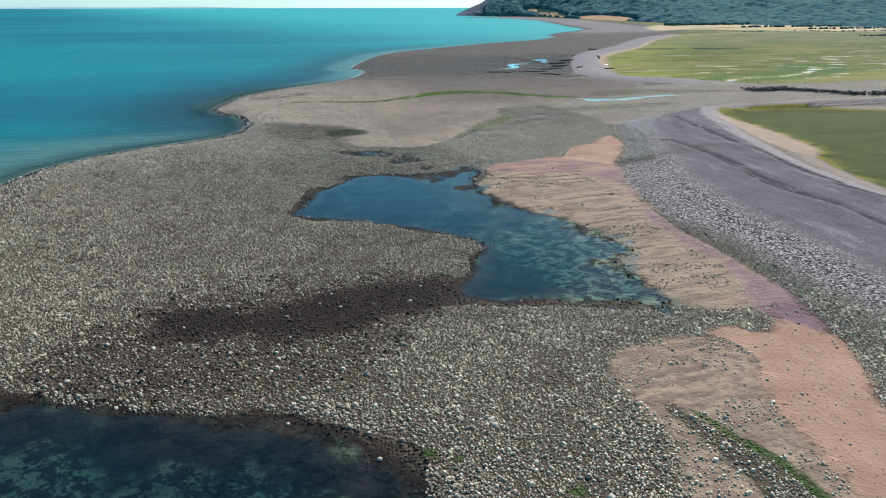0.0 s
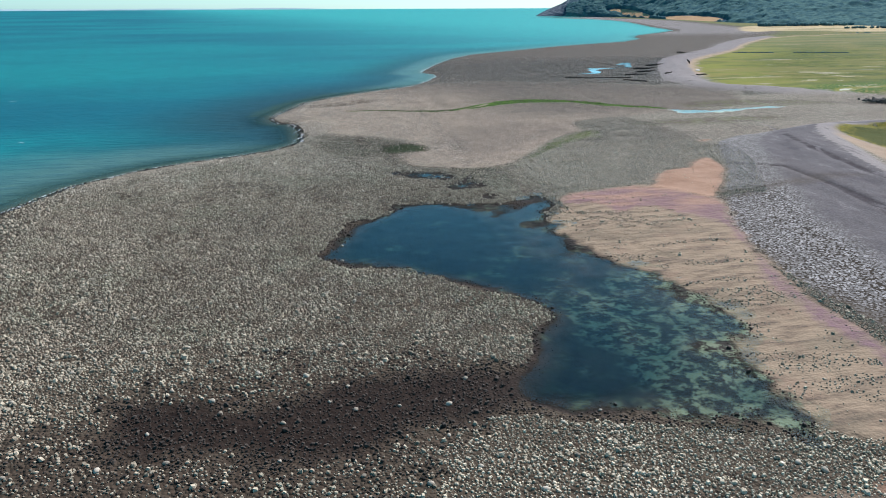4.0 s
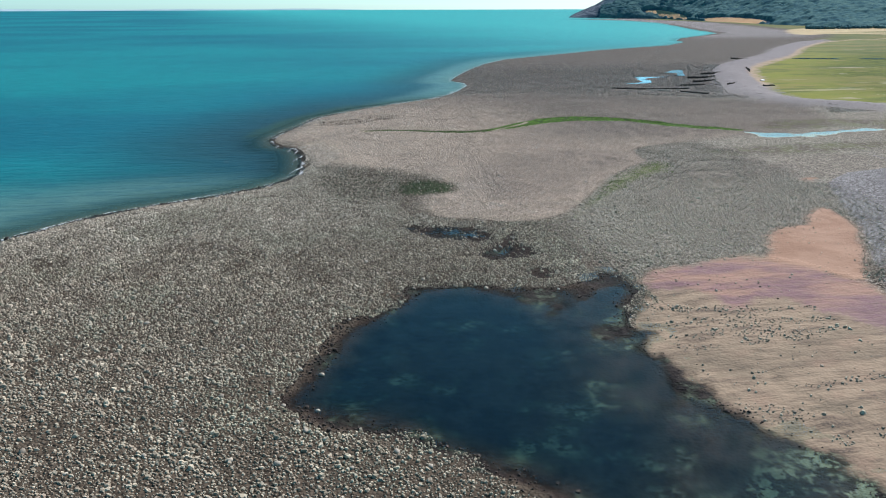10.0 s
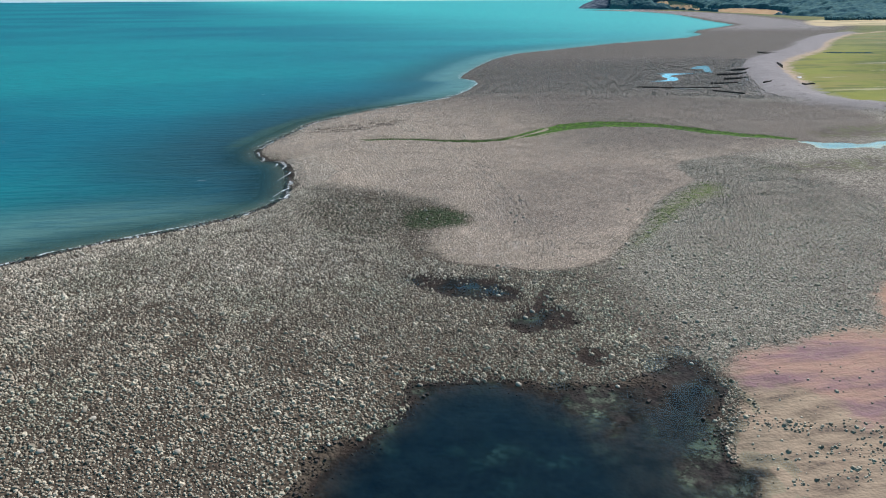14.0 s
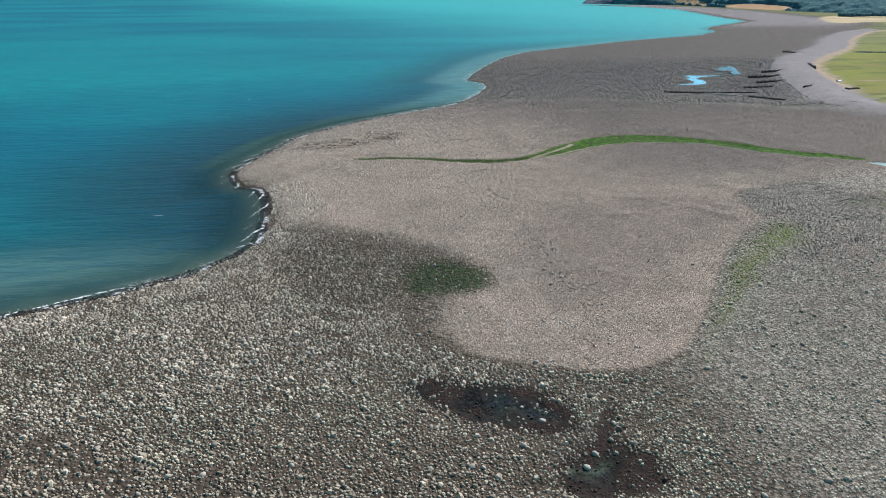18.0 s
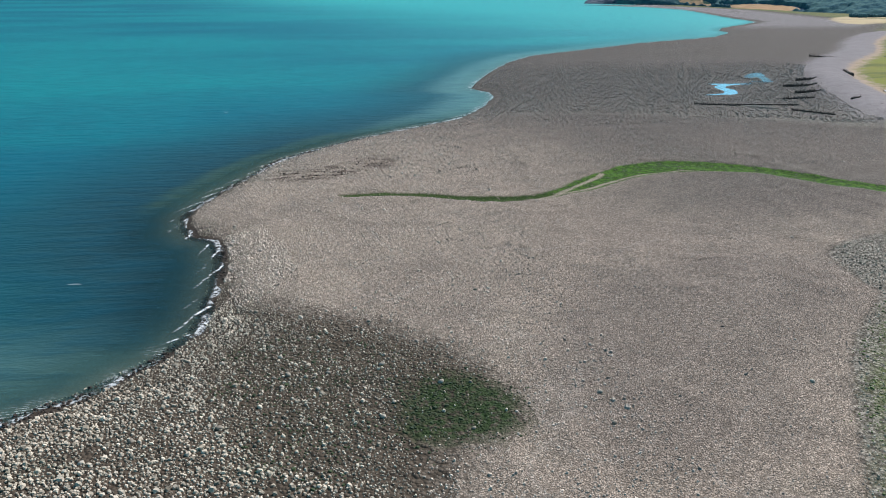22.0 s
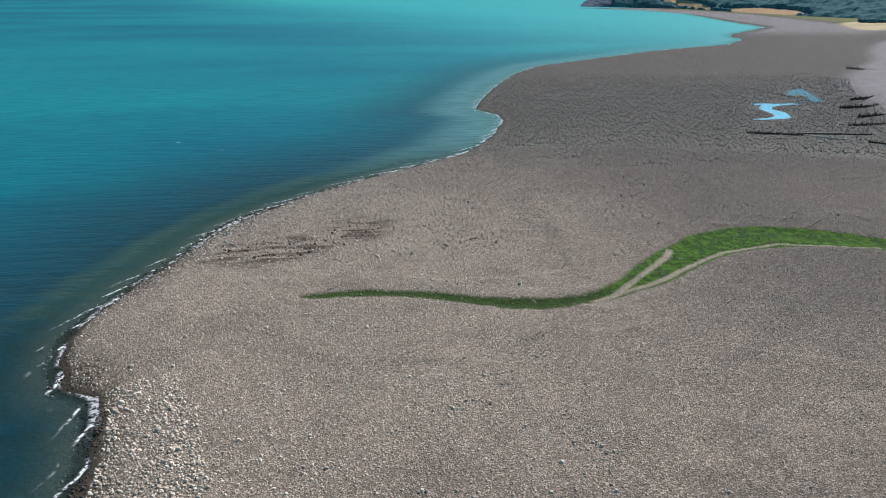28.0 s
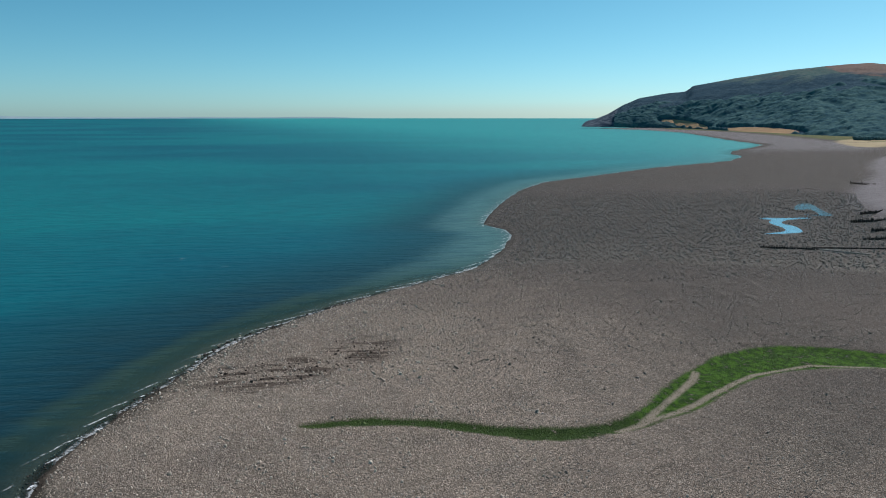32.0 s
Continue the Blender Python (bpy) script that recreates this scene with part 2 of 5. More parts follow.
def along(line, x, y):
    """Distance to an open line."""
    best = np.full(x.shape, 1e9)
    for (ax, ay), (bx, by) in zip(line, line[1:]):
        dx, dy = bx - ax, by - ay
        s = np.clip(((x - ax) * dx + (y - ay) * dy) / (dx * dx + dy * dy), 0, 1)
        best = np.minimum(best, np.hypot(x - ax - s * dx, y - ay - s * dy))
    return best


def rounded(line, closed=True):
    """Corners of an outline rounded off by cutting them twice."""
    for _ in range(2):
        p = np.array(line, float)
        q = np.roll(p, -1, 0) if closed else p[1:]
        p = p if closed else p[:-1]
        line = np.stack([p * 0.75 + q * 0.25, p * 0.25 + q * 0.75], 1).reshape(-1, 2)
    return [tuple(r) for r in line]


def waves(x, y, size, seed):
    """Smooth value noise of about -1 to 1 on a lattice of the given size."""
    u, v = x / size + seed * 17.3, y / size - seed * 9.1
    i, j = np.floor(u).astype(int), np.floor(v).astype(int)
    fu, fv = u - i, v - j
    fu, fv = fu * fu * (3 - 2 * fu), fv * fv * (3 - 2 * fv)

    def rnd(a, b):
        h = (a * 374761393 + b * 668265263 + seed * 1442695041) & 0x7FFFFFFF
        h = ((h ^ (h >> 13)) * 1274126177) & 0x7FFFFFFF
        return ((h ^ (h >> 16)) & 0xFFFF) / 32767.5 - 1
    return (rnd(i, j) * (1 - fu) + rnd(i + 1, j) * fu) * (1 - fv) + (rnd(i, j + 1) * (1 - fu) + rnd(i + 1, j + 1) * fu) * fv


def graded(lo, a, b, hi, fine, grow):
    """Steps that are fine from a to b and grow outwards to lo and hi."""
    mid = list(np.arange(a, b + fine / 2, fine))
    s, v = fine, mid[-1]
    while v < hi:
        s *= grow
        v = min(v + s, hi)
        mid.append(v)
    s, v = fine, mid[0]
    while v > lo:
        s *= grow
        v = max(v - s, lo)
        mid.insert(0, v)
    return np.array(mid)


SEA_EDGE = [(-16000, -900)] + SHORE + [(2200, 3200), (3000, 16000), (-16000, 16000)]
OUTLINES = {"sea": SEA_EDGE, "pool": rounded(POOL), "inlet": rounded(INLET), "upper": rounded(UPPER), "upper_b": rounded(UPPER_B),
            "channel": rounded(CHANNEL), "sand": rounded(SAND), "spot": rounded(SAND_SPOT), "sand_low": rounded(SAND_LOW), "purple": rounded(PURPLE), "fan": rounded(FAN), "fan_low": rounded(FAN_LOW),
            "marsh_near": rounded(MARSH_NEAR), "marsh_far": rounded(MARSH_FAR), "bar": rounded(BAR), "weed": rounded(WEED), "weed_dark": rounded(WEED_DARK),
            "lee": rounded(LEE), "green": rounded(GREEN), "creek": rounded(CREEK), "creek_up": rounded(CREEK_UP), "green_low": rounded(GREEN_LOW), "tongue": rounded(TONGUE), "streak": rounded(STREAK), "smear": rounded(SMEAR),
            "rubble": rounded(RUBBLE), "pool_far": POOL_FAR, "pool_zig": POOL_ZIG, "field": rounded(FIELD), "dry": rounded(DRY), "marsh_strip": rounded(MARSH_STRIP), "bank": rounded(BANK), "bank_south": rounded(BANK_SOUTH), "upper_c": rounded(UPPER_C), "stony": rounded(STONY)}
RIDGE = rounded(RIDGE_FOOT + RIDGE_CREST[::-1])


def lay(x, y):
    """All zones and the height of the ground at given places."""
    z = {name: inside(line, x, y) for name, line in OUTLINES.items()}
    z["sand"] = np.maximum(z["sand"], z["spot"] + 0.9 * waves(x, y, 2.2, 51))
    z["marsh_near"] = np.maximum(z["marsh_near"], z["marsh_strip"])
    z["lee"] = np.minimum(z["lee"], np.interp(y, [222, 250], [3.0, 9.0]) - along(BAR_EDGE, x, y))
    z["bank"] = np.maximum(z["bank"], z["bank_south"])
    for mx, my, mr in MOSS:
        z["green_low"] = np.maximum(z["green_low"], mr * (1 + 0.7 * waves(x, y, 1.4, 58)) - np.hypot(x - mx, y - my))
    z["soak"] = np.maximum.reduce([z["upper"], z["upper_b"], z["upper_c"]])
    for key in ("upper", "upper_b", "upper_c"):
        z[key] = z[key] - 2.6 + 1.4 * waves(x, y, 3.4, 52) + 1.5 * waves(x, y, 1.6, 53)
    ragged = np.clip((x - 24) / 9, 0, 1) * np.clip((190 - y) / 8, 0, 1) * (y > 86)
    z["pool"] = z["pool"] + ragged * (1.7 * waves(x, y * 1.6, 6.5, 59) + 1.2 * waves(x, y * 1.4, 2.8, 60)) + 0.5 * waves(x, y, 2.2, 61)
    z["creek"] = np.maximum(z["creek"] - 3.0, z["creek_up"] - 2.2) + 2.2 * waves(x, y, 7.0, 33) + 1.0 * waves(x, y, 2.8, 34)
    z["water"] = np.maximum.reduce([z[key] for key in POOLS])
    z["bar"] = z["bar"] * np.interp(along(BAR_EDGE, x, y), [4, 22], [1.6, 0.22])
    foot, crest, between = along(RIDGE_FOOT, x, y), along(RIDGE_CREST, x, y), inside(RIDGE, x, y)
    u = np.where(between > 0, foot / (foot + crest + 1e-6), np.where(foot < crest, 0.0, 1.0))
    behind = np.where((between <= 0) & (crest <= foot), crest, 0.0)
    z["ridge"] = np.where(between > 0, u, np.where(crest < foot, 1.0 + crest, -foot))
    steps = 0.05 * np.tanh(9 * np.sin(u * 19 + 0.9 * waves(x, y, 30, 5) + 0.3 * waves(x, y, 6, 9)))
    ridge = np.clip(u, 0, 1) ** 1.1 * 4.2 + steps * np.clip(u * 3, 0, 1) * np.clip((1 - u) * 4, 0, 1)
    top_line, mid_line = along(SCARP_TOP, x, y), along(SCARP_MID, x, y)
    wander = 0.6 * waves(x, y, 14.0, 54) + 0.25 * waves(x, y, 4.0, 55)
    z["scarp"] = -np.minimum(np.abs(top_line + wander * 0.5), np.abs(mid_line + wander) * np.interp(waves(x, y, 22, 56), [-0.6, 0.0], [1.5, 1.0]))
    ridge = ridge + 0.35 * np.exp(-(top_line / 2.6) ** 2) + 0.25 * np.exp(-(mid_line / 2.4) ** 2) - 0.5 * np.exp(-(z["scarp"] / 1.1) ** 2) + 0.04 * waves(x, y, 6, 57)
    ridge = np.where(behind > 0, 1.0 + 3.2 * np.exp(-(behind / 9.0) ** 2), ridge)
    h = 0.10 * waves(x, y, 14, 1) + 0.07 * waves(x, y, 5, 2) + 0.05 * waves(x, y, 2.2, 3)
    swirl = np.abs(waves(x, y, 21, 31) + 0.35 * waves(x, y, 7, 32))
    h = h + 0.22 * np.clip(1 - swirl * 5, 0, 1) * (z["bar"] > 0)
    h = h + np.where(ridge > 0, ridge, 0) * np.clip((265 - y) / 30, 0, 1)
    m = z["marsh_far"]
    h = h + np.where(m > -70, 2.6 * np.exp(-((m + 15) / 11) ** 2) * np.clip((y - 325) / 25, 0, 1), 0)
    h = np.where(m > -8, np.maximum(h, np.clip(m / 6 + 0.4, 0, 1.0)), h)
    w = z["water"]
    mid = np.interp(y, [90, 120, 150, 180], [17, 20, 14, 13])
    flat = np.clip((x - mid) / 9, 0, 1) * (z["pool"] > -12)
    z["flat"] = np.maximum(flat * np.interp(y, [118, 142], [1.0, 0.12]), np.clip((z["inlet"] - 5) / 7, 0, 0.95))
    slope = (0.13 - 0.098 * flat) * np.where(z["pool"] > -12, 1.0, np.where(z["inlet"] > -12, 0.45, 0.3))
    rim = POOL_Z - 0.01 + np.clip(-w * np.minimum(slope, 0.08), 0, 0.6) + (0.08 + 0.06 * flat) * (waves(x, y, 1.9, 4) + 0.8 * waves(x, y, 4.3, 14) + 0.6 * waves(x, y, 9.5, 15)) * np.clip(-w / 1.2, 0.12, 1)
    h = np.where(w > -9, np.minimum(h, rim), h)
    h = np.where(w > 0, POOL_Z - np.clip(w * slope, 0, 0.55) + (0.09 * waves(x, y, 2.4, 6) + (0.07 + 0.12 * flat) * waves(x, y, 5.5, 8)) * np.clip(w / 1.5, 0, 1), h)
    z["depth"] = POOL_Z - h
    h = np.where(np.maximum(z["pool_far"], z["pool_zig"]) > -14, np.minimum(h, -0.3), h)
    s = z["sea"]
    h = np.where(s > -20, np.minimum(h, SEA_Z - (s - 1.5) * 0.10 + 0.07 * waves(x, y, 2.6, 7)), h)
    h = np.where(s > 6, np.maximum(SEA_Z - 0.38 - (s - 6) * 0.06, -6), h)
    g = np.maximum(z["green"], z["creek"] * 2)
    h = h - np.clip(g * 0.15 + 0.2, 0, 0.45)
    z["strip"] = 0.62 - np.minimum(along([(48, 318), (53, 323), (58, 328), (62, 332), (64, 335)], x, y) * 1.1, along([(44, 316), (52, 319.5), (58, 323), (65, 328), (72, 332.5), (84, 335.5), (100, 331)], x, y))
    beds = [np.minimum.reduce([x - a, b - x, y - c, d - y]) for a, b, c, d in ((-110, -50, 73, 240), (-64, 66, 57, 336), (-3, 46, 41, 90), (40, 112, 172, 345), (-40, 112, 320, 392))]
    z["packed"] = np.clip((np.maximum.reduce(beds) + 2.0 * waves(x, y, 6, 62)) / 7, 0, 1)
    z["h"] = h
    return z


# ---- materials ----
def pebble_layer(n, size):
    """Distance and tone of packed stones of a given size in metres."""
    dist, tone = n.cells(1.0, n.coords(1 / size, 1 / size, 0.4 / size))
    return dist, tone, n.step(dist, 0.66, 0.36)


def ground_material():
    n = Nodes("beach")
    big, mid, small, tiny = n.noise(0.03, 4), n.noise(0.14, 5, 0.6), n.noise(0.8, 4, 0.6), n.noise(3.5, 3, 0.6)
    rag = n.math("ADD", n.math("MULTIPLY", n.math("SUBTRACT", mid, 0.5), 6.0), n.math("MULTIPLY", n.math("SUBTRACT", small, 0.5), 4.0))

    def zone(name, lo, hi, ragged=1.0):
        return n.step(n.math("ADD", n.attr(name), n.math("MULTIPLY", rag, ragged)), lo, hi)

    def both(a, b):
        return n.math("MULTIPLY", a, b)

    def less(a):
        return n.math("SUBTRACT", 1.0, a)
    # packed cobbles, coarse below, fine on the bar
    d1, t1, s1 = pebble_layer(n, 0.40)
    d2, t2, s2 = pebble_layer(n, 0.17)
    d3, t3, s3 = pebble_layer(n, 0.95)
    bar = zone("bar", -0.9, 0.9, 0.3)
    sep = n.tree.nodes.new("ShaderNodeSeparateXYZ")
    n.tree.links.new(n.pos, sep.inputs[0])
    lee_side = both(both(n.step(n.math("ADD", sep.outputs[0], rag), 30, 46), n.step(sep.outputs[1], 172, 184)), less(bar))
    small_stones = n.math("MAXIMUM", bar, both(lee_side, 0.5))
    tone = n.lerp(small_stones, n.lerp(0.4, t1, t3), n.lerp(0.35, t2, t1))
    gap = n.lerp(small_stones, n.math("MINIMUM", s1, n.span(s3, 0, 1, 0.45, 1)), n.span(n.math("MINIMUM", s2, n.span(s1, 0, 1, 0.3, 1)), 0, 1, 0.3, 1.0))
    stone = n.mix(tone, (0.13, 0.115, 0.09), (0.50, 0.455, 0.38))
    stone = n.mix(both(n.step(mid, 0.52, 0.64), 0.5), stone, n.mix(tone, (0.12, 0.125, 0.085), (0.38, 0.37, 0.28)))
    fine = n.mix(tone, (0.27, 0.225, 0.19), (0.46, 0.395, 0.335))
    fine = n.mix(both(n.step(mid, 0.50, 0.62), 0.4), fine, n.mix(tone, (0.22, 0.20, 0.155), (0.40, 0.37, 0.30)))
    # low, pale shingle crests that wind over the bar
    wind = n.noise(0.028, 2, 0.45)
    line = n.step(n.math("ABSOLUTE", n.math("SUBTRACT", n.math("FRACT", n.math("MULTIPLY", wind, 7.0)), 0.5)), 0.045, 0.0)
    fine = n.mix(both(both(line, n.step(big, 0.40, 0.55)), 0.8), fine, (0.56, 0.49, 0.41))
    fine = n.mix(both(n.step(n.noise(0.055, 4, 0.6), 0.48, 0.62), 0.55), fine, n.mix(tone, (0.17, 0.145, 0.12), (0.38, 0.335, 0.285)))
    stone = n.mix(both(lee_side, 0.8), stone, n.mix(tone, (0.17, 0.162, 0.13), (0.52, 0.49, 0.405)))
    east = both(n.step(n.math("ADD", sep.outputs[0], n.math("MULTIPLY", rag, 5.0)), 28, 90), n.step(n.math("ADD", sep.outputs[1], n.math("MULTIPLY", rag, 4.0)), 275, 312))
    fine = n.mix(east, n.mix(0.5, fine, n.mix(tone, (0.38, 0.31, 0.225), (0.60, 0.495, 0.375))), n.mix(0.92, fine, n.mix(tone, (0.10, 0.09, 0.075), (0.25, 0.222, 0.188))))
    fine = n.mix(both(both(line, n.step(big, 0.36, 0.5)), both(less(east), 0.45)), fine, (0.50, 0.44, 0.37))
    fine = n.mix(both(n.step(n.noise(0.10, 5, 0.65), 0.52, 0.64), 0.35), fine, n.mix(tone, (0.13, 0.11, 0.09), (0.30, 0.265, 0.225)))
    fine = n.mix(both(zone("stony", -6, 6, 2.2), 0.55), fine, n.mix(tone, (0.14, 0.118, 0.10), (0.30, 0.255, 0.215)))
    base = n.mix(bar, stone, fine)
    base = n.mix(both(n.step(big, 0.42, 0.60), 0.30), base, (0.25, 0.205, 0.17))
    far = n.step(n.math("ADD", sep.outputs[1], n.math("MULTIPLY", rag, 9.0)), 335, 475)
    base = n.mix(both(far, 0.75), base, n.mix(tone, (0.055, 0.05, 0.045), (0.235, 0.213, 0.195)))
    _, t4, s4 = pebble_layer(n, 1.3)
    base = n.mix(both(far, 0.35), base, n.mix(n.math("MULTIPLY", t4, s4), (0.045, 0.041, 0.036), (0.30, 0.28, 0.25)))
    base = n.mix(both(both(far, n.step(n.noise(0.45, 6, 0.7), 0.48, 0.66)), 0.36), base, (0.06, 0.056, 0.05))
    base = n.mix(both(both(far, n.step(n.noise(0.9, 5, 0.78), 0.48, 0.58)), 0.62), base, (0.05, 0.046, 0.04))
    base = n.mix(both(both(far, n.step(n.noise(0.7, 5, 0.78), 0.44, 0.36)), 0.5), base, (0.42, 0.39, 0.36))
    # shingle ridge: coarse grey cobbles at its foot, smoother violet-grey terraces above
    up = n.math("ADD", n.attr("ridge"), n.math("MULTIPLY", rag, 0.03))
    ridge = both(n.step(up, 0.0, 0.03), n.step(n.attr("ridge"), 9, 5))
    grey = n.mix(n.lerp(0.3, t1, t3), (0.15, 0.151, 0.155), (0.42, 0.412, 0.41))
    upper = n.mix(n.noise(0.5, 4, 0.6, n.coords(0.6, 0.18, 1, -0.35)), (0.07, 0.067, 0.073), (0.158, 0.15, 0.156))
    grey = n.mix(n.step(up, 0.30, 0.48), grey, upper)
    grey = n.mix(n.step(n.math("ADD", n.attr("ridge"), n.math("MULTIPLY", rag, 0.12)), 0.9, 1.3), grey, n.mix(small, (0.17, 0.158, 0.155), (0.29, 0.27, 0.262)))
    # shaded faces of the scarps, painted as dark lines
    scarp_shade = both(n.step(n.math("ADD", n.attr("scarp"), n.math("MULTIPLY", rag, 0.12)), -1.3, -0.4), n.span(mid, 0.35, 0.55, 0.6, 0.95))
    grey = n.mix(both(scarp_shade, n.step(up, 0.3, 0.4)), grey, n.mix(small, (0.022, 0.02, 0.025), (0.06, 0.054, 0.062)))
    smear = n.noise(1.0, 5, 0.65, n.coords(0.22, 0.045, 1, 0.30))
    grey = n.mix(both(both(n.step(smear, 0.54, 0.64), n.step(up, 0.35, 0.5)), 0.55), grey, (0.075, 0.068, 0.08))
    grey = n.mix(both(both(n.step(smear, 0.44, 0.36), n.step(up, 0.35, 0.5)), 0.5), grey, (0.225, 0.212, 0.222))
    base = n.mix(ridge, base, grey)
    shelf = both(zone("marsh_far", -34, -20, 2.0), n.step(sep.outputs[1], 320, 345))
    base = n.mix(both(shelf, 0.85), base, n.mix(n.math("ADD", n.math("MULTIPLY", n.noise(0.12, 5, 0.7, n.coords(0.6, 1.3, 1)), 0.6), n.math("MULTIPLY", n.noise(1.3, 5, 0.75), 0.4)), (0.08, 0.075, 0.08), (0.36, 0.335, 0.335)))
    farband = both(both(n.step(n.math("ADD", n.attr("sea"), n.math("MULTIPLY", rag, 4.0)), -6, -16), n.step(n.math("ADD", n.attr("sea"), n.math("MULTIPLY", rag, 4.0)), -150, -110)), n.step(sep.outputs[1], 900, 1050))
    base = n.mix(both(farband, 0.8), base, n.mix(n.noise(0.1, 4, 0.6), (0.26, 0.25, 0.26), (0.42, 0.40, 0.40)))
    rough_gap = n.lerp(n.math("MAXIMUM", both(n.step(up, 0.3, 0.5), ridge), shelf), gap, n.span(gap, 0, 1, 0.7, 1))
    # gaps between the textured stones painted dark for the shade in them
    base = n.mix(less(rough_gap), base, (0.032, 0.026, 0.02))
    # brown gravel under the cobbles, darkened further for shade in the deep gaps
    shaded_gravel = n.mix(small, (0.014, 0.0115, 0.0085), (0.105, 0.084, 0.062))
    base = n.mix(both(both(both(n.attr("packed"), n.step(sep.outputs[1], 350, 330)), less(bar)), n.span(lee_side, 0, 1, 0.96, 0.12)), base, shaded_gravel)
    # sand fan with ribs of gravel
    rib = n.noise(1.0, 5, 0.62, n.coords(0.17, 0.62, 1, -0.22))
    fan = n.math("MAXIMUM", zone("fan", -1.2, 1.2, 0.9), both(zone("fan_low", -1.2, 1.2, 0.9), less(zone("tongue", -0.6, 0.6, 0.3))))
    sandy = n.mix(n.step(rib, 0.42, 0.66), (0.255, 0.198, 0.14), (0.16, 0.122, 0.09))
    sandy = n.mix(both(n.step(rib, 0.56, 0.66), n.step(tiny, 0.45, 0.55)), sandy, (0.10, 0.08, 0.065))
    sandy = n.mix(both(n.step(mid, 0.52, 0.66), 0.6), sandy, (0.235, 0.165, 0.12))
    sandy = n.mix(both(n.step(n.noise(0.09, 5, 0.7, n.coords(0.5, 1.4, 1, -0.2)), 0.50, 0.60), 0.55), sandy, n.mix(small, (0.12, 0.098, 0.07), (0.20, 0.165, 0.12)))
    low = n.step(sep.outputs[1], 86, 80)
    sandy = n.mix(both(low, both(n.step(n.noise(0.55, 7, 0.75), 0.46, 0.56), 0.75)), sandy, n.mix(tiny, (0.085, 0.06, 0.05), (0.20, 0.142, 0.115)))
    base = n.mix(both(fan, 0.94), base, sandy)
    # rosy wet sand; the violet of reflected sky is put into its colour
    purple = zone("purple", -0.6, 2.0, 0.7)
    base = n.mix(both(purple, n.span(small, 0.3, 0.7, 0.55, 0.95)), base, n.mix(n.step(sep.outputs[1], 158, 172), n.mix(mid, (0.125, 0.075, 0.095), (0.20, 0.13, 0.145)), n.mix(n.step(n.noise(0.12, 4, 0.6, n.coords(0.5, 1.5, 1)), 0.42, 0.6), (0.27, 0.165, 0.13), (0.165, 0.098, 0.112))))
    sand = n.math("MAXIMUM", zone("sand", -1.4, 1.2, 0.7), both(zone("sand_low", -0.9, 1.1, 0.6), n.step(tiny, 0.28, 0.36)))
    base = n.mix(sand, base, n.mix(n.step(mid, 0.35, 0.65), (0.235, 0.145, 0.10), (0.285, 0.186, 0.132)))
    # weed and wet patches
    patch = both(n.step(n.noise(0.22, 5, 0.7), 0.56, 0.66), less(bar))
    damp = both(both(patch, n.step(small, 0.40, 0.55)), 0.7)
    damp = n.math("MAXIMUM", damp, both(both(zone("smear", -4, 6, 2.2), n.step(small, 0.36, 0.60)), 0.85))
    damp = n.math("MAXIMUM", damp, both(zone("streak", -3, 3, 1.0), n.step(n.noise(1.0, 4, 0.6, n.coords(0.10, 0.6, 1)), 0.46, 0.56)))
    soft = n.math("MAXIMUM", fan, n.math("MAXIMUM", sand, ridge))
    damp = both(damp, less(soft))
    base = n.mix(both(damp, 0.8), base, n.mix(small, (0.018, 0.012, 0.010), (0.055, 0.040, 0.030)))
    base = n.mix(both(zone("weed", -2.0, 2.0, 1.0), n.step(small, 0.36, 0.52)), base, (0.022, 0.04, 0.014))
    comb = n.noise(1.0, 5, 0.65, n.coords(0.16, 0.5, 1, 0.12))
    base = n.mix(both(both(zone("weed_dark", -5.0, 5.0, 1.6), n.step(comb, 0.40, 0.62)), 0.45), base, n.mix(tiny, (0.022, 0.022, 0.015), (0.06, 0.055, 0.04)))
    lee = both(zone("lee", -1, 5, 0.7), n.step(small, 0.34, 0.56))
    base = n.mix(both(lee, 0.9), base, n.mix(tiny, (0.045, 0.07, 0.014), (0.12, 0.155, 0.04)))
    bank = both(zone("bank", -3, 3, 1.2), n.step(small, 0.36, 0.56))
    base = n.mix(both(bank, 0.8), base, n.mix(n.step(mid, 0.42, 0.58), (0.06, 0.052, 0.04), (0.085, 0.095, 0.045)))
    rim = n.step(n.math("ADD", n.attr("water"), n.math("MULTIPLY", rag, 0.7)), -1.9, -0.2)
    rim = both(rim, n.math("MAXIMUM", n.span(n.attr("flat"), 0, 1, 1.0, 0.0), n.step(n.noise(0.32, 6, 0.72), 0.54, 0.6)))
    soak = both(zone("soak", -1.6, 0.8, 0.55), n.span(tiny, 0.42, 0.6, 1.0, 0.7))
    rim = n.math("MAXIMUM", rim, soak)
    wet = n.math("MAXIMUM", both(zone("channel", -1.6, 1.8, 1.2), n.span(small, 0.38, 0.6, 1.0, 0.82)), both(rim, less(both(fan, 0.6))))
    base = n.mix(both(wet, n.span(tiny, 0.35, 0.6, 1.0, 0.92)), base, n.mix(small, (0.007, 0.005, 0.005), (0.026, 0.018, 0.015)))
    # beds of the pools: dark weed, and pale silt where the water is flat and shallow
    under = n.step(n.math("ADD", n.attr("water"), n.math("MULTIPLY", rag, 1.1)), -1.2, 1.0)
    silt = n.step(n.math("ADD", n.attr("flat"), n.math("MULTIPLY", n.math("SUBTRACT", mid, 0.5), 3.0)), 0.05, 0.9)
    weedy = n.step(n.noise(0.6, 7, 0.78), 0.45, 0.52)
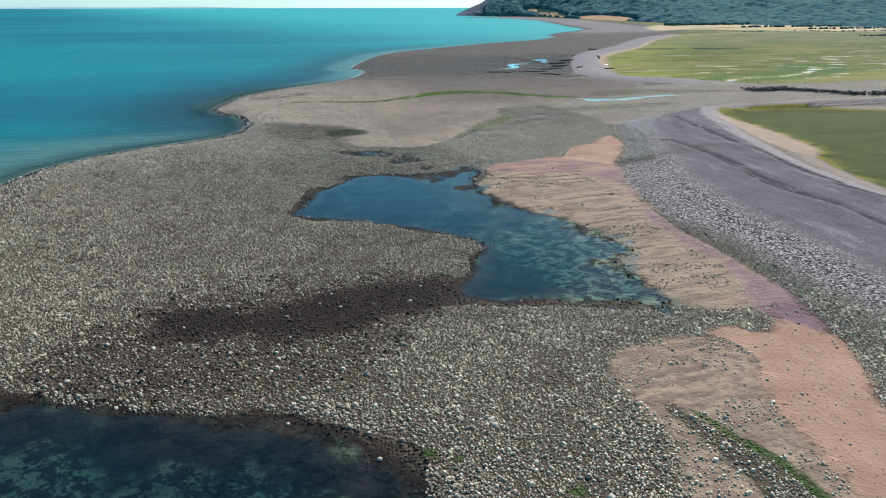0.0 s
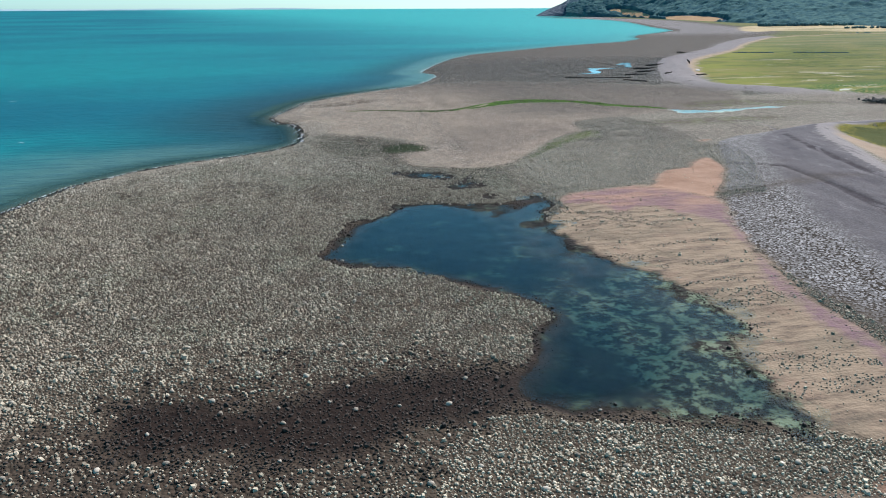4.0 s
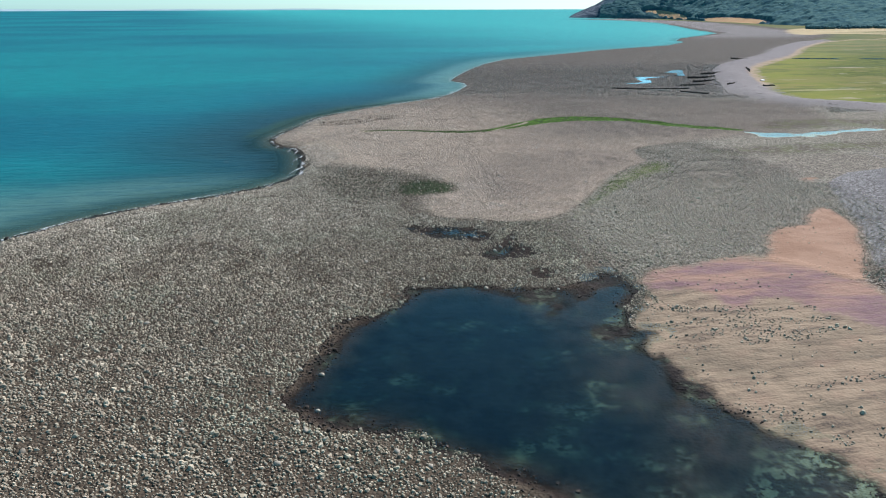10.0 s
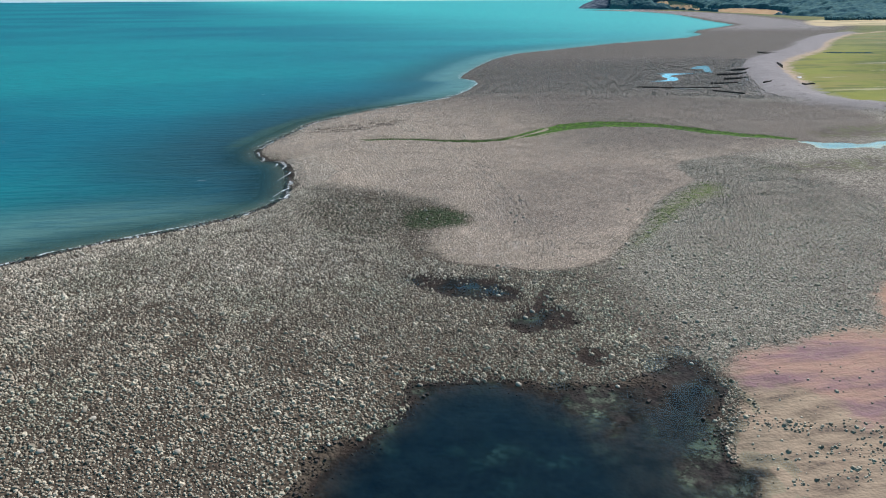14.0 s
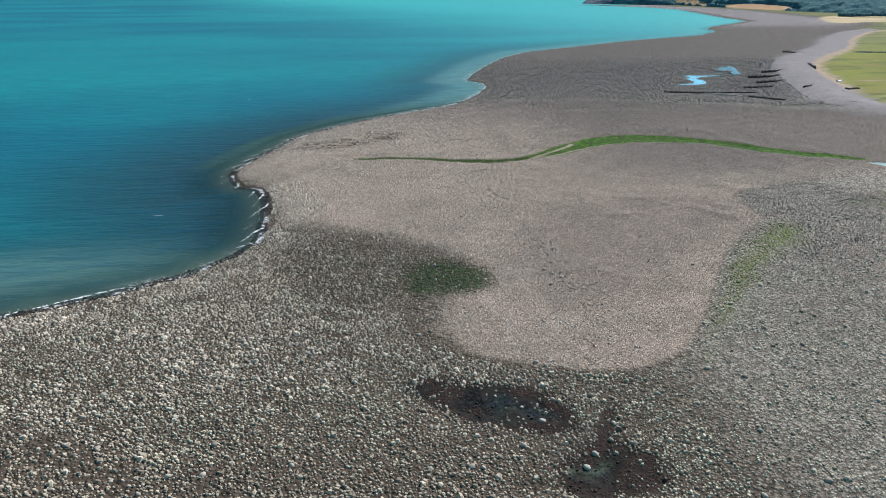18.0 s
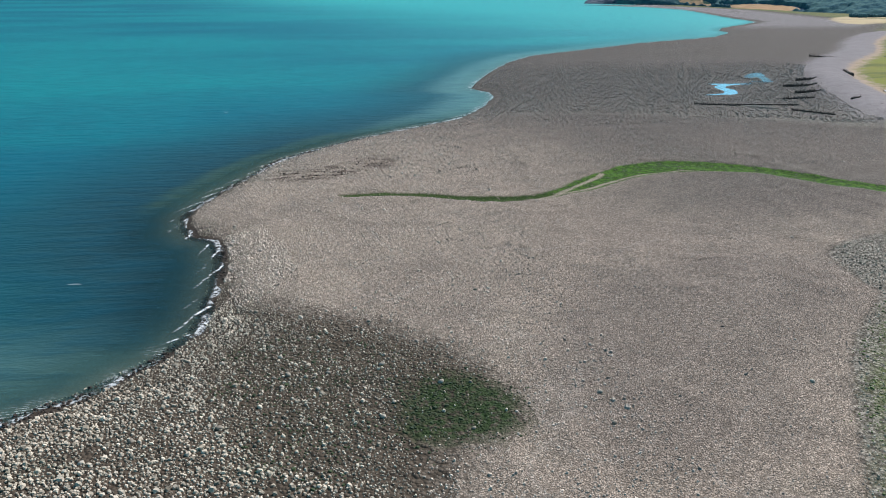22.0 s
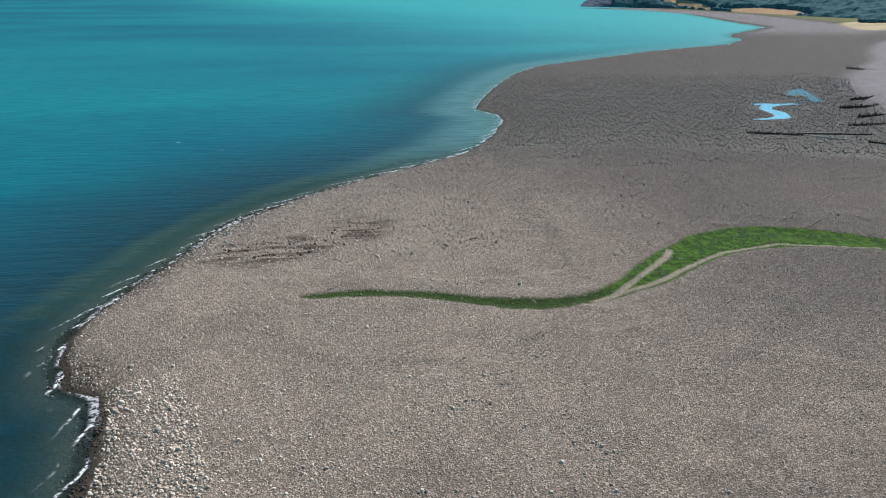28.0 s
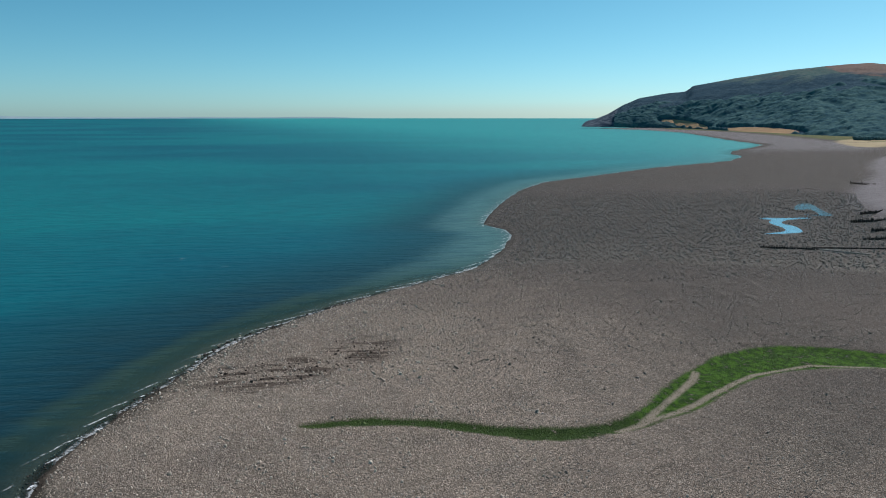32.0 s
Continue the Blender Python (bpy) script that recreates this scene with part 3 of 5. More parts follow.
    bed = n.mix(n.step(n.math("ADD", n.math("MULTIPLY", n.noise(1.7, 6, 0.75), 0.55), n.math("MULTIPLY", n.noise(0.3, 5, 0.7), 0.45)), 0.40, 0.62), (0.003, 0.003, 0.004), (0.034, 0.029, 0.026))
    bed = n.mix(both(n.step(mid, 0.5, 0.7), 0.5), bed, n.mix(small, (0.008, 0.013, 0.010), (0.030, 0.044, 0.032)))
    bed = n.mix(both(silt, less(weedy)), bed, n.mix(n.noise(0.5, 5, 0.7), (0.07, 0.105, 0.078), (0.21, 0.235, 0.16)))
    base = n.mix(under, base, bed)
    base = n.mix(n.step(n.attr("sea"), 1.5, 4.0), base, n.mix(small, (0.10, 0.095, 0.075), (0.19, 0.175, 0.145)))
    tide = both(n.step(n.math("ADD", n.attr("sea"), n.math("MULTIPLY", rag, 0.5)), 0.4, 1.3), n.step(n.math("ADD", n.attr("sea"), n.math("MULTIPLY", rag, 0.4)), 4.0, 1.5))
    base = n.mix(both(tide, n.span(small, 0.3, 0.6, 1.0, 0.88)), base, n.mix(tiny, (0.018, 0.016, 0.014), (0.06, 0.048, 0.036)))
    # salt marsh
    blade = n.noise(1.4, 5, 0.7)
    close = zone("marsh_near", -6, -3, 0.5)
    grass = n.mix(n.step(mid, 0.36, 0.64), (0.045, 0.068, 0.008), (0.098, 0.112, 0.014))
    grass = n.mix(both(close, 0.85), grass, n.mix(n.noise(0.05, 5, 0.7), (0.020, 0.032, 0.004), (0.044, 0.052, 0.008)))
    grass = n.mix(both(both(close, zone("marsh_near", 7, 1, 1.5)), n.step(mid, 0.42, 0.55)), grass, (0.15, 0.135, 0.018))
    grass = n.mix(both(n.step(blade, 0.45, 0.6), 0.4), grass, (0.045, 0.062, 0.01))
    grass = n.mix(both(both(zone("marsh_far", 60, 10), zone("marsh_far", -6, 2)), 0.65), grass, (0.18, 0.19, 0.035))
    grass = n.mix(both(both(n.step(big, 0.56, 0.66), 0.5), less(close)), grass, (0.17, 0.14, 0.05))
    pan = n.noise(0.05, 4, 0.55, n.coords(0.35, 1.2, 1, 0.2))
    lowland = n.step(n.math("ADD", n.math("MULTIPLY", sep.outputs[0], -0.45), sep.outputs[1]), 330, 250)
    grass = n.mix(both(n.step(pan, 0.64, 0.67), zone("marsh_far", 4, 14)), grass, (0.25, 0.225, 0.15))
    grass = n.mix(both(both(n.step(n.noise(0.06, 5, 0.62, n.coords(0.5, 1.3, 1)), 0.575, 0.62), lowland), zone("marsh_far", 1, 8)), grass, (0.42, 0.375, 0.30))
    grass = n.mix(both(n.step(sep.outputs[1], 560, 760), 0.6), grass, (0.10, 0.115, 0.06))
    grass = n.mix(both(n.step(n.noise(0.016, 5, 0.65, n.coords(0.5, 1.6, 1, 0.1)), 0.46, 0.58), n.span(close, 0, 1, 0.5, 0.08)), grass, (0.155, 0.135, 0.045))
    grass = n.mix(both(n.step(n.noise(0.03, 5, 0.65, n.coords(0.4, 1.7, 1, -0.1)), 0.52, 0.60), 0.6), grass, (0.045, 0.07, 0.018))
    rich = n.step(n.math("ADD", n.attr("creek"), n.math("MULTIPLY", rag, 3.0)), -22, -8)
    grass = n.mix(both(both(rich, n.step(n.attr("creek"), -1.0, -3.0)), n.step(small, 0.4, 0.5)), grass, (0.035, 0.085, 0.012))
    marsh = n.math("MAXIMUM", zone("marsh_near", -1.5, 1.5, 0.8), zone("marsh_far", -4, 4, 2.6))
    plain = n.step(n.math("ADD", sep.outputs[1], n.math("MULTIPLY", sep.outputs[0], -0.25)), 640, 700)
    inland = both(plain, n.step(n.math("ADD", n.attr("sea"), n.math("MULTIPLY", rag, 6.0)), -140, -170))
    base = n.mix(n.math("MAXIMUM", marsh, inland), base, grass)
    dry = both(zone("marsh_near", -9, -2, 1.0), n.step(n.attr("ridge"), 4, 8))
    base = n.mix(both(dry, less(marsh)), base, n.mix(small, (0.16, 0.132, 0.108), (0.27, 0.23, 0.195)))
    base = n.mix(both(zone("dry", -2, 2, 0.6), n.span(small, 0.3, 0.7, 1.0, 0.75)), base, n.mix(mid, (0.22, 0.165, 0.115), (0.36, 0.28, 0.21)))
    base = n.mix(both(zone("marsh_far", -6, -1, 1.5), both(less(marsh), n.step(sep.outputs[1], 410, 440))), base, n.mix(small, (0.24, 0.18, 0.12), (0.40, 0.30, 0.195)))
    base = n.mix(both(zone("field", -8, 8, 2), n.step(n.noise(0.02, 3, 0.5, n.coords(0.25, 2.2, 1, 0.05)), 0.40, 0.44)), base, n.mix(n.noise(0.02, 2, 0.4, n.coords(0.3, 1.5, 1)), (0.30, 0.235, 0.125), (0.44, 0.365, 0.225)))
    base = n.mix(zone("creek", 0.1, 0.7, 0.25), base, n.mix(small, (0.30, 0.34, 0.29), (0.44, 0.48, 0.42)))
    green = n.math("MAXIMUM", both(zone("green", -0.8, 0.3, 0.22), n.step(small, 0.28, 0.40)), both(zone("green_low", -0.5, 0.4, 0.2), n.step(small, 0.3, 0.45)))
    sprout = n.mix(n.step(small, 0.35, 0.65), (0.018, 0.046, 0.008), (0.062, 0.135, 0.015))
    sprout = n.mix(n.step(sep.outputs[0], 52, 44), sprout, n.mix(small, (0.012, 0.025, 0.008), (0.05, 0.085, 0.02)))
    sprout = n.mix(zone("strip", -0.3, 0.4, 0.10), sprout, n.mix(tiny, (0.20, 0.17, 0.125), (0.33, 0.285, 0.22)))
    base = n.mix(green, base, sprout)
    shine = n.math("MAXIMUM", both(wet, 0.9), both(tide, 0.7))
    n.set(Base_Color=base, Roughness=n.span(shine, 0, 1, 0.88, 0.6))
    n.put(n.bsdf.inputs["Specular IOR Level"], n.span(shine, 0, 1, 0.05, 0.02))
    calm = n.math("MAXIMUM", n.math("MAXIMUM", n.math("MAXIMUM", soft, n.math("MAXIMUM", wet, n.step(n.attr("sea"), -0.5, 1.0))), marsh), n.math("MAXIMUM", under, purple))
    relief = n.lerp(small_stones, n.math("ADD", less(d1), both(less(d3), 0.9)), n.math("ADD", both(less(d2), 0.34), both(n.noise(4.2, 4, 0.75), 0.75)))
    relief = both(relief, less(both(calm, 0.8)))
    relief = n.math("ADD", relief, both(n.math("MAXIMUM", fan, 0.15), n.math("MULTIPLY", rib, 1.6)))
    n.bump(relief, 1.0, 0.26)
    return n.mat


def mixed(n, fac, a, b):
    m = n.tree.nodes.new("ShaderNodeMixShader")
    n.put(m.inputs[0], fac)
    n.tree.links.new(a, m.inputs[1])
    n.tree.links.new(b, m.inputs[2])
    return m.outputs[0]


def clear_node(n, colour):
    c = n.tree.nodes.new("ShaderNodeBsdfTransparent")
    n.put(c.inputs["Color"], colour)
    return c.outputs[0]


def sea_material():
    n = Nodes("sea_water")
    shore = n.math("SUBTRACT", n.attr("sea"), 1.4)
    sep = n.tree.nodes.new("ShaderNodeSeparateXYZ")
    n.tree.links.new(n.pos, sep.inputs[0])
    big = n.noise(0.005, 3, 0.5, n.coords(0.5, 1.0, 1, 0.3))
    drift = n.math("MULTIPLY", n.math("SUBTRACT", n.noise(0.05, 3, 0.5), 0.5), 14.0)
    swell = n.noise(0.16, 3, 0.6, n.coords(0.55, 2.6, 1, 0.25))
    chop = n.noise(0.9, 3, 0.65, n.coords(0.6, 1.7, 1, 0.2))
    deep = n.mix(n.step(big, 0.40, 0.62), (0.003, 0.092, 0.125), (0.005, 0.162, 0.172))
    margin = n.mix(n.step(n.math("ADD", sep.outputs[1], drift), 250, 275), (0.055, 0.125, 0.118), (0.010, 0.036, 0.046))
    near = n.mix(n.step(n.math("ADD", shore, drift), 8, 70), margin, deep)
    beyond = n.step(sep.outputs[1], 380, 450)
    plume = n.math("MULTIPLY", n.step(n.math("ADD", sep.outputs[1], drift), 312, 330), n.step(n.math("ADD", shore, n.math("MULTIPLY", drift, 0.5)), n.math("ADD", 14.0, n.math("MULTIPLY", beyond, 13.0)), n.math("SUBTRACT", 8.0, n.math("MULTIPLY", beyond, 7.0))))
    near = n.mix(n.math("MULTIPLY", plume, 0.85), near, n.mix(beyond, (0.045, 0.088, 0.068), (0.12, 0.25, 0.24)))
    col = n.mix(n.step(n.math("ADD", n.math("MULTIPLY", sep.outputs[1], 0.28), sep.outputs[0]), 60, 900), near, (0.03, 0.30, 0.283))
    col = n.mix(n.math("MULTIPLY", n.step(swell, 0.44, 0.60), 0.36), col, (0.003, 0.048, 0.075))
    n.set(Base_Color=col, Roughness=0.45)
    n.bsdf.inputs["Specular IOR Level"].default_value = 0.05
    n.bump(n.math("ADD", swell, n.math("MULTIPLY", chop, 0.4)), 0.6, 0.7)
    # short breaking crests that run along the shore
    patchy = n.noise(0.16, 3, 0.55)
    lace = n.noise(1.6, 4, 0.7)
    slant = n.math("MULTIPLY", n.math("MULTIPLY", sep.outputs[1], 0.42), n.step(sep.outputs[1], 246, 262))
    bend = n.math("ADD", n.math("ADD", shore, slant), n.math("MULTIPLY", n.math("SUBTRACT", n.noise(0.10, 3, 0.55), 0.5), 3.5))
    crest = n.step(n.math("ABSOLUTE", n.math("SUBTRACT", n.math("FRACT", n.math("MULTIPLY", bend, 0.36)), 0.5)), 0.11, 0.02)
    crest = n.math("MULTIPLY", crest, n.math("MULTIPLY", n.step(shore, 4.2, 1.0), n.math("MULTIPLY", n.step(patchy, 0.36, 0.44), n.step(n.noise(0.30, 3, 0.6), 0.40, 0.50))))
    wash = n.math("MULTIPLY", n.math("MULTIPLY", n.step(shore, -0.6, 0.1), n.step(shore, 1.0, 0.4)), n.step(patchy, 0.44, 0.54))
    cap = n.math("MULTIPLY", n.step(n.noise(0.35, 2, 0.5, n.coords(0.35, 1.6, 1, 0.2)), 0.775, 0.80), n.step(shore, 12, 40))
    white = n.math("MAXIMUM", n.math("MULTIPLY", n.math("MAXIMUM", crest, n.math("MULTIPLY", wash, 0.55)), n.step(lace, 0.40, 0.56)), n.math("MULTIPLY", cap, 0.8))
    froth = n.tree.nodes.new("ShaderNodeBsdfDiffuse")
    froth.inputs["Color"].default_value = (0.70, 0.73, 0.73, 1)
    thin = n.math("MULTIPLY", n.step(n.math("ADD", shore, n.math("MULTIPLY", drift, 0.3)), 17, -2), n.math("SUBTRACT", 0.85, n.math("MULTIPLY", beyond, 0.5)))
    body = mixed(n, thin, n.bsdf.outputs[0], clear_node(n, n.mix(n.step(shore, 0, 9), (0.70, 0.80, 0.78), (0.30, 0.55, 0.58))))
    n.tree.links.new(mixed(n, white, body, froth.outputs[0]), n.out.inputs["Surface"])
    return n.mat


def pool_material():
    """Clear water: the bed shows through, dimmer and bluer with the depth, under a rippled gloss."""
    n = Nodes("pool_water")
    depth = n.attr("depth")
    ripple = n.math("ADD", n.noise(1.3, 3, 0.6, n.coords(0.7, 2.2, 1, 0.3)), n.math("MULTIPLY", n.noise(3.4, 3, 0.6, n.coords(0.7, 1.8, 1, 0.3)), 0.6))
    n.set(Base_Color=(0.004, 0.022, 0.046), Roughness=0.5)
    n.bsdf.inputs["Specular IOR Level"].default_value = 0.0
    gloss = n.tree.nodes.new("ShaderNodeBsdfGlossy")
    gloss.inputs["Roughness"].default_value = 0.08
    bump = n.tree.nodes.new("ShaderNodeBump")
    bump.inputs["Strength"].default_value, bump.inputs["Distance"].default_value = 0.12, 0.22
    n.tree.links.new(ripple, bump.inputs["Height"])
    n.tree.links.new(bump.outputs[0], gloss.inputs["Normal"])
    fres = n.tree.nodes.new("ShaderNodeFresnel")
    fres.inputs["IOR"].default_value = 1.28
    n.tree.links.new(bump.outputs[0], fres.inputs["Normal"])
    tint = n.mix(n.step(depth, -0.02, 0.6), (0.93, 0.98, 0.97), (0.42, 0.62, 0.62))
    body = mixed(n, n.span(depth, 0.1, 0.6, 0.0, 0.2), clear_node(n, tint), n.bsdf.outputs[0])
    n.tree.links.new(mixed(n, n.math("MULTIPLY", fres.outputs[0], n.step(depth, -0.01, 0.10)), body, gloss.outputs[0]), n.out.inputs["Surface"])
    return n.mat


def plain_material(name, dark, light, scale=4.0, rough=0.85, per="noise", relief=0.02):
    """A matt surface between two tones; per: object or island varies whole pieces, besides their grain."""
    n = Nodes(name)
    grain = n.noise(scale, 4, 0.65)
    if per == "noise":
        fac = n.step(grain, 0.3, 0.7)
    else:
        src = n.tree.nodes.new("ShaderNodeObjectInfo" if per == "object" else "ShaderNodeNewGeometry")
        fac = n.math("ADD", n.math("MULTIPLY", src.outputs["Random" if per == "object" else "Random Per Island"], 0.75), n.math("MULTIPLY", grain, 0.3))
    n.set(Base_Color=n.mix(fac, dark, light), Roughness=rough)
    n.bsdf.inputs["Specular IOR Level"].default_value = 0.0 if rough > 0.9 else 0.2
    n.bump(grain, 0.6, relief)
    return n.mat


# ---- ground, sea and pools ----
def sheet(name, xs, ys, height, keep=None, attrs=(), zones=None):
    """A sheet on a lattice, with zone distances stored on its points."""
    nx, ny = len(xs), len(ys)
    gx, gy = np.meshgrid(xs, ys)
    idx = np.arange(nx * ny).reshape(ny, nx)
    quads = np.stack([idx[:-1, :-1], idx[:-1, 1:], idx[1:, 1:], idx[1:, :-1]], -1).reshape(-1, 4)
    if keep is not None:
        quads = quads[keep.ravel()[quads].any(1)]
    used = np.unique(quads)
    remap = np.full(nx * ny, -1)
    remap[used] = np.arange(len(used))
    quads = remap[quads]
    co = np.stack([gx.ravel(), gy.ravel(), height.ravel()], -1)[used]
    me = bpy.data.meshes.new(name)
    me.vertices.add(len(co))
    me.vertices.foreach_set("co", co.ravel())
    me.loops.add(quads.size)
    me.loops.foreach_set("vertex_index", quads.ravel())
    me.polygons.add(len(quads))
    me.polygons.foreach_set("loop_start", np.arange(0, quads.size, 4))
    me.polygons.foreach_set("use_smooth", np.ones(len(quads), bool))
    me.update(calc_edges=True)
    for key in attrs:
        me.attributes.new(key, "FLOAT", "POINT").data.foreach_set("value", np.clip(zones[key].ravel()[used], -500, 5000).astype(np.float32))
    return new(name, me)


XS = graded(-4600, -60, 108, 4600, 0.75, 1.045)
YS = graded(-1500, 50, 352, 4800, 0.75, 1.045)
GX, GY = np.meshgrid(XS, YS)
Z = lay(GX, GY)
ZONES = ("sea", "water", "flat", "channel", "sand", "sand_low", "purple", "fan", "fan_low", "tongue", "ridge", "marsh_near", "marsh_far", "bar",
         "weed", "weed_dark", "lee", "green", "green_low", "streak", "smear", "field", "strip", "packed", "creek", "scarp", "dry", "bank", "soak", "stony")
ground = sheet("ground", XS, YS, Z["h"], None, ZONES, Z)
ground.data.materials.append(ground_material())
tagged(ground, "low-tide beach of grey cobbles, pink sand and salt marsh", "ground", kind="structure")
far_rise = 14.0 * np.clip((np.hypot(GX, GY) - 1500) / 3300, 0, 1) ** 1.5
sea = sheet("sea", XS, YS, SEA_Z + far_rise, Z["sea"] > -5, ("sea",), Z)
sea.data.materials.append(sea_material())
tagged(sea, "calm turquoise sea with small breaking ripples along the shingle", "sea", kind="structure")
pool_water = pool_material()
POOL_LABELS = ("dark blue tidal pool with weedy bed among cobbles", "dark green tidal water over a weedy bed", "shallow dark pool between cobbles",
               "shallow dark pool between cobbles")
for key, label in zip(POOLS, POOL_LABELS):
    ob = sheet("tidal_pool", XS, YS, np.full(GX.shape, POOL_Z), Z[key] > -3.0, ("depth",), Z)
    ob.data.materials.append(pool_water)
    tagged(ob, label, "tidal pool", kind="structure")
for outline, label in ((POOL_FAR, "small blue pool on the far beach"), (POOL_ZIG, "small winding blue pool on the far beach")):
    me = bpy.data.meshes.new("tidal_pool")
    rim_points = rounded(outline)
    me.from_pydata([(x, y, -0.2) for x, y in rim_points], [], [tuple(range(len(rim_points)))])
    me.attributes.new("depth", "FLOAT", "POINT").data.foreach_set("value", np.full(len(rim_points), 0.25, np.float32))
    me.materials.append(pool_water)
    tagged(new("tidal_pool", me), label, "tidal pool", kind="structure")
creek = sheet("creek", XS, YS, np.full(GX.shape, -0.22), Z["creek"] > -1.0, ("depth",), {"depth": Z["creek"] * 0.06})
creek.data.materials.append(pool_water)
tagged(creek, "pale turquoise creek running out through the shingle", "creek", kind="structure")


def sample(key, x, y):
    """A zone or the height at places within the fine part of the lattice."""
    i = np.clip(np.searchsorted(XS, x) - 1, 0, len(XS) - 2)
    j = np.clip(np.searchsorted(YS, y) - 1, 0, len(YS) - 2)
    u, v = (x - XS[i]) / (XS[i + 1] - XS[i]), (y - YS[j]) / (YS[j + 1] - YS[j])
    g = Z[key]
    return (g[j, i] * (1 - u) + g[j, i + 1] * u) * (1 - v) + (g[j + 1, i] * (1 - u) + g[j + 1, i + 1] * u) * v


# ---- the hill with the headland ----
def hill_material():
    n = Nodes("hill")
    mid, small = n.noise(0.010, 5, 0.62), n.noise(0.06, 5, 0.7)
    sep = n.tree.nodes.new("ShaderNodeSeparateXYZ")
    n.tree.links.new(n.pos, sep.inputs[0])
    up = n.math("ADD", sep.outputs[2], n.math("MULTIPLY", n.math("SUBTRACT", mid, 0.5), 140.0))
    # scrub, heath and rock are their own tones plus a blue haze put into the colour
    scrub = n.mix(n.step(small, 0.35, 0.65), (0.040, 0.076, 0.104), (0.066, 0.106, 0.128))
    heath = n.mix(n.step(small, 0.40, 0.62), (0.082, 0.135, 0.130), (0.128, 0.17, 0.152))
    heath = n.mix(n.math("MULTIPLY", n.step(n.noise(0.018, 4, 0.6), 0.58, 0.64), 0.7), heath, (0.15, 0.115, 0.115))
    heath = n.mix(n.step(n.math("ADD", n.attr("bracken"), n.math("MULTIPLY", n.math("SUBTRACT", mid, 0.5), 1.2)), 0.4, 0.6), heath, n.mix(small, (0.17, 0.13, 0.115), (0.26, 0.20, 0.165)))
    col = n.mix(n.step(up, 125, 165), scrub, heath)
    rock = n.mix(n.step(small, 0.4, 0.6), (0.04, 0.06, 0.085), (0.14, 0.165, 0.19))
    col = n.mix(n.step(n.math("ADD", n.attr("cliff"), n.math("MULTIPLY", n.math("SUBTRACT", mid, 0.5), 0.8)), 0.4, 0.6), col, rock)
    col = n.mix(n.step(n.math("ADD", n.attr("field"), n.math("MULTIPLY", n.math("SUBTRACT", small, 0.5), 0.4)), 0.35, 0.55), col, n.mix(small, (0.36, 0.22, 0.13), (0.50, 0.36, 0.22)))
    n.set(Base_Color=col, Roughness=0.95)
    n.bsdf.inputs["Specular IOR Level"].default_value = 0.0
    n.bump(small, 0.9, 5.0)
    return n.mat


AZ = np.radians(np.linspace(16.0, 75.0, 330))
DEG = np.degrees(AZ)
V = np.linspace(0, 1, 90)
EYE = (10.6, 235.7)
crest = np.interp(DEG, [14, 18.1, 19, 22, 30, 40, 75], [2290, 2290, 2380, 2520, 2750, 2900, 2900])
skyline = 39.5 + crest * np.interp(DEG, [16, 18.1, 18.26, 18.69, 19.03, 19.79, 20.51, 21.55, 22.79, 24.84, 26.13, 26.63, 29.54, 33.23, 36.71, 38.05, 38.97, 46, 60, 75],
                                   [-0.025, -0.025, -0.0185, -0.0144, -0.0106, -0.0046, 0.0006, 0.0117, 0.0212, 0.0274, 0.0292, 0.0363, 0.0445, 0.0531, 0.0577, 0.0581, 0.0562, 0.045, 0.04, 0.035])
foot = np.interp(DEG, [14, 18, 25.5, 29.5, 34.5, 39, 50, 75], [2265, 2265, 2180, 1850, 1560, 1440, 1350, 1300])
rr = np.concatenate([foot[None] + (crest - foot)[None] * V[:, None], crest[None] + 1500 * V[1:, None]])
vv = np.concatenate([V, 1 + V[1:]])[:, None]
hx, hy = EYE[0] + np.sin(AZ)[None] * rr, EYE[1] + np.cos(AZ)[None] * rr
steep = np.interp(DEG, [18, 21, 26, 32, 75], [0.5, 0.6, 1.0, 1.35, 1.4])[None]
rise = np.where(vv <= 1, np.sin(np.clip(vv, 0, 1) * math.pi / 2) ** steep, 1 - 0.35 * (vv - 1))
bulk = np.clip(skyline / 60, 0, 1)[None] * np.clip(vv * 3, 0, 1) * np.clip(1.0 - vv, 0, 1)
hz = -4 + (skyline[None] + 4) * rise + (16 * waves(hx, hy, 210, 11) + 10 * waves(hx, hy, 80, 12) + 5 * waves(hx, hy, 33, 13)) * bulk
me = bpy.data.meshes.new("hill")
ny, nx = hx.shape
idx = np.arange(nx * ny).reshape(ny, nx)
me.from_pydata(np.stack([hx, hy, hz], -1).reshape(-1, 3).tolist(), [], np.stack([idx[:-1, :-1], idx[1:, :-1], idx[1:, 1:], idx[:-1, 1:]], -1).reshape(-1, 4).tolist())
me.polygons.foreach_set("use_smooth", np.ones(len(me.polygons), bool))
dd = np.broadcast_to(DEG[None], hz.shape)
cliff = np.clip((22.4 - dd) / 2.5, 0, 1)
field = np.maximum(np.clip(1.6 - ((dd - 26.2) / 1.6) ** 2 - ((hz - 21 + (dd - 24.6) * 5) / 8) ** 2, 0, 1), np.clip(1.4 - ((dd - 31.5) / 2.6) ** 2 - ((hz - 4) / 6) ** 2, 0, 1))
bracken = np.clip(2.2 - ((dd - 39.5) / 3.2) ** 2 - ((hz - 190) / 38) ** 2, 0, 1)
for key, data in (("cliff", cliff), ("field", field), ("bracken", bracken)):
    me.attributes.new(key, "FLOAT", "POINT").data.foreach_set("value", np.ascontiguousarray(data, np.float32).ravel())
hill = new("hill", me)
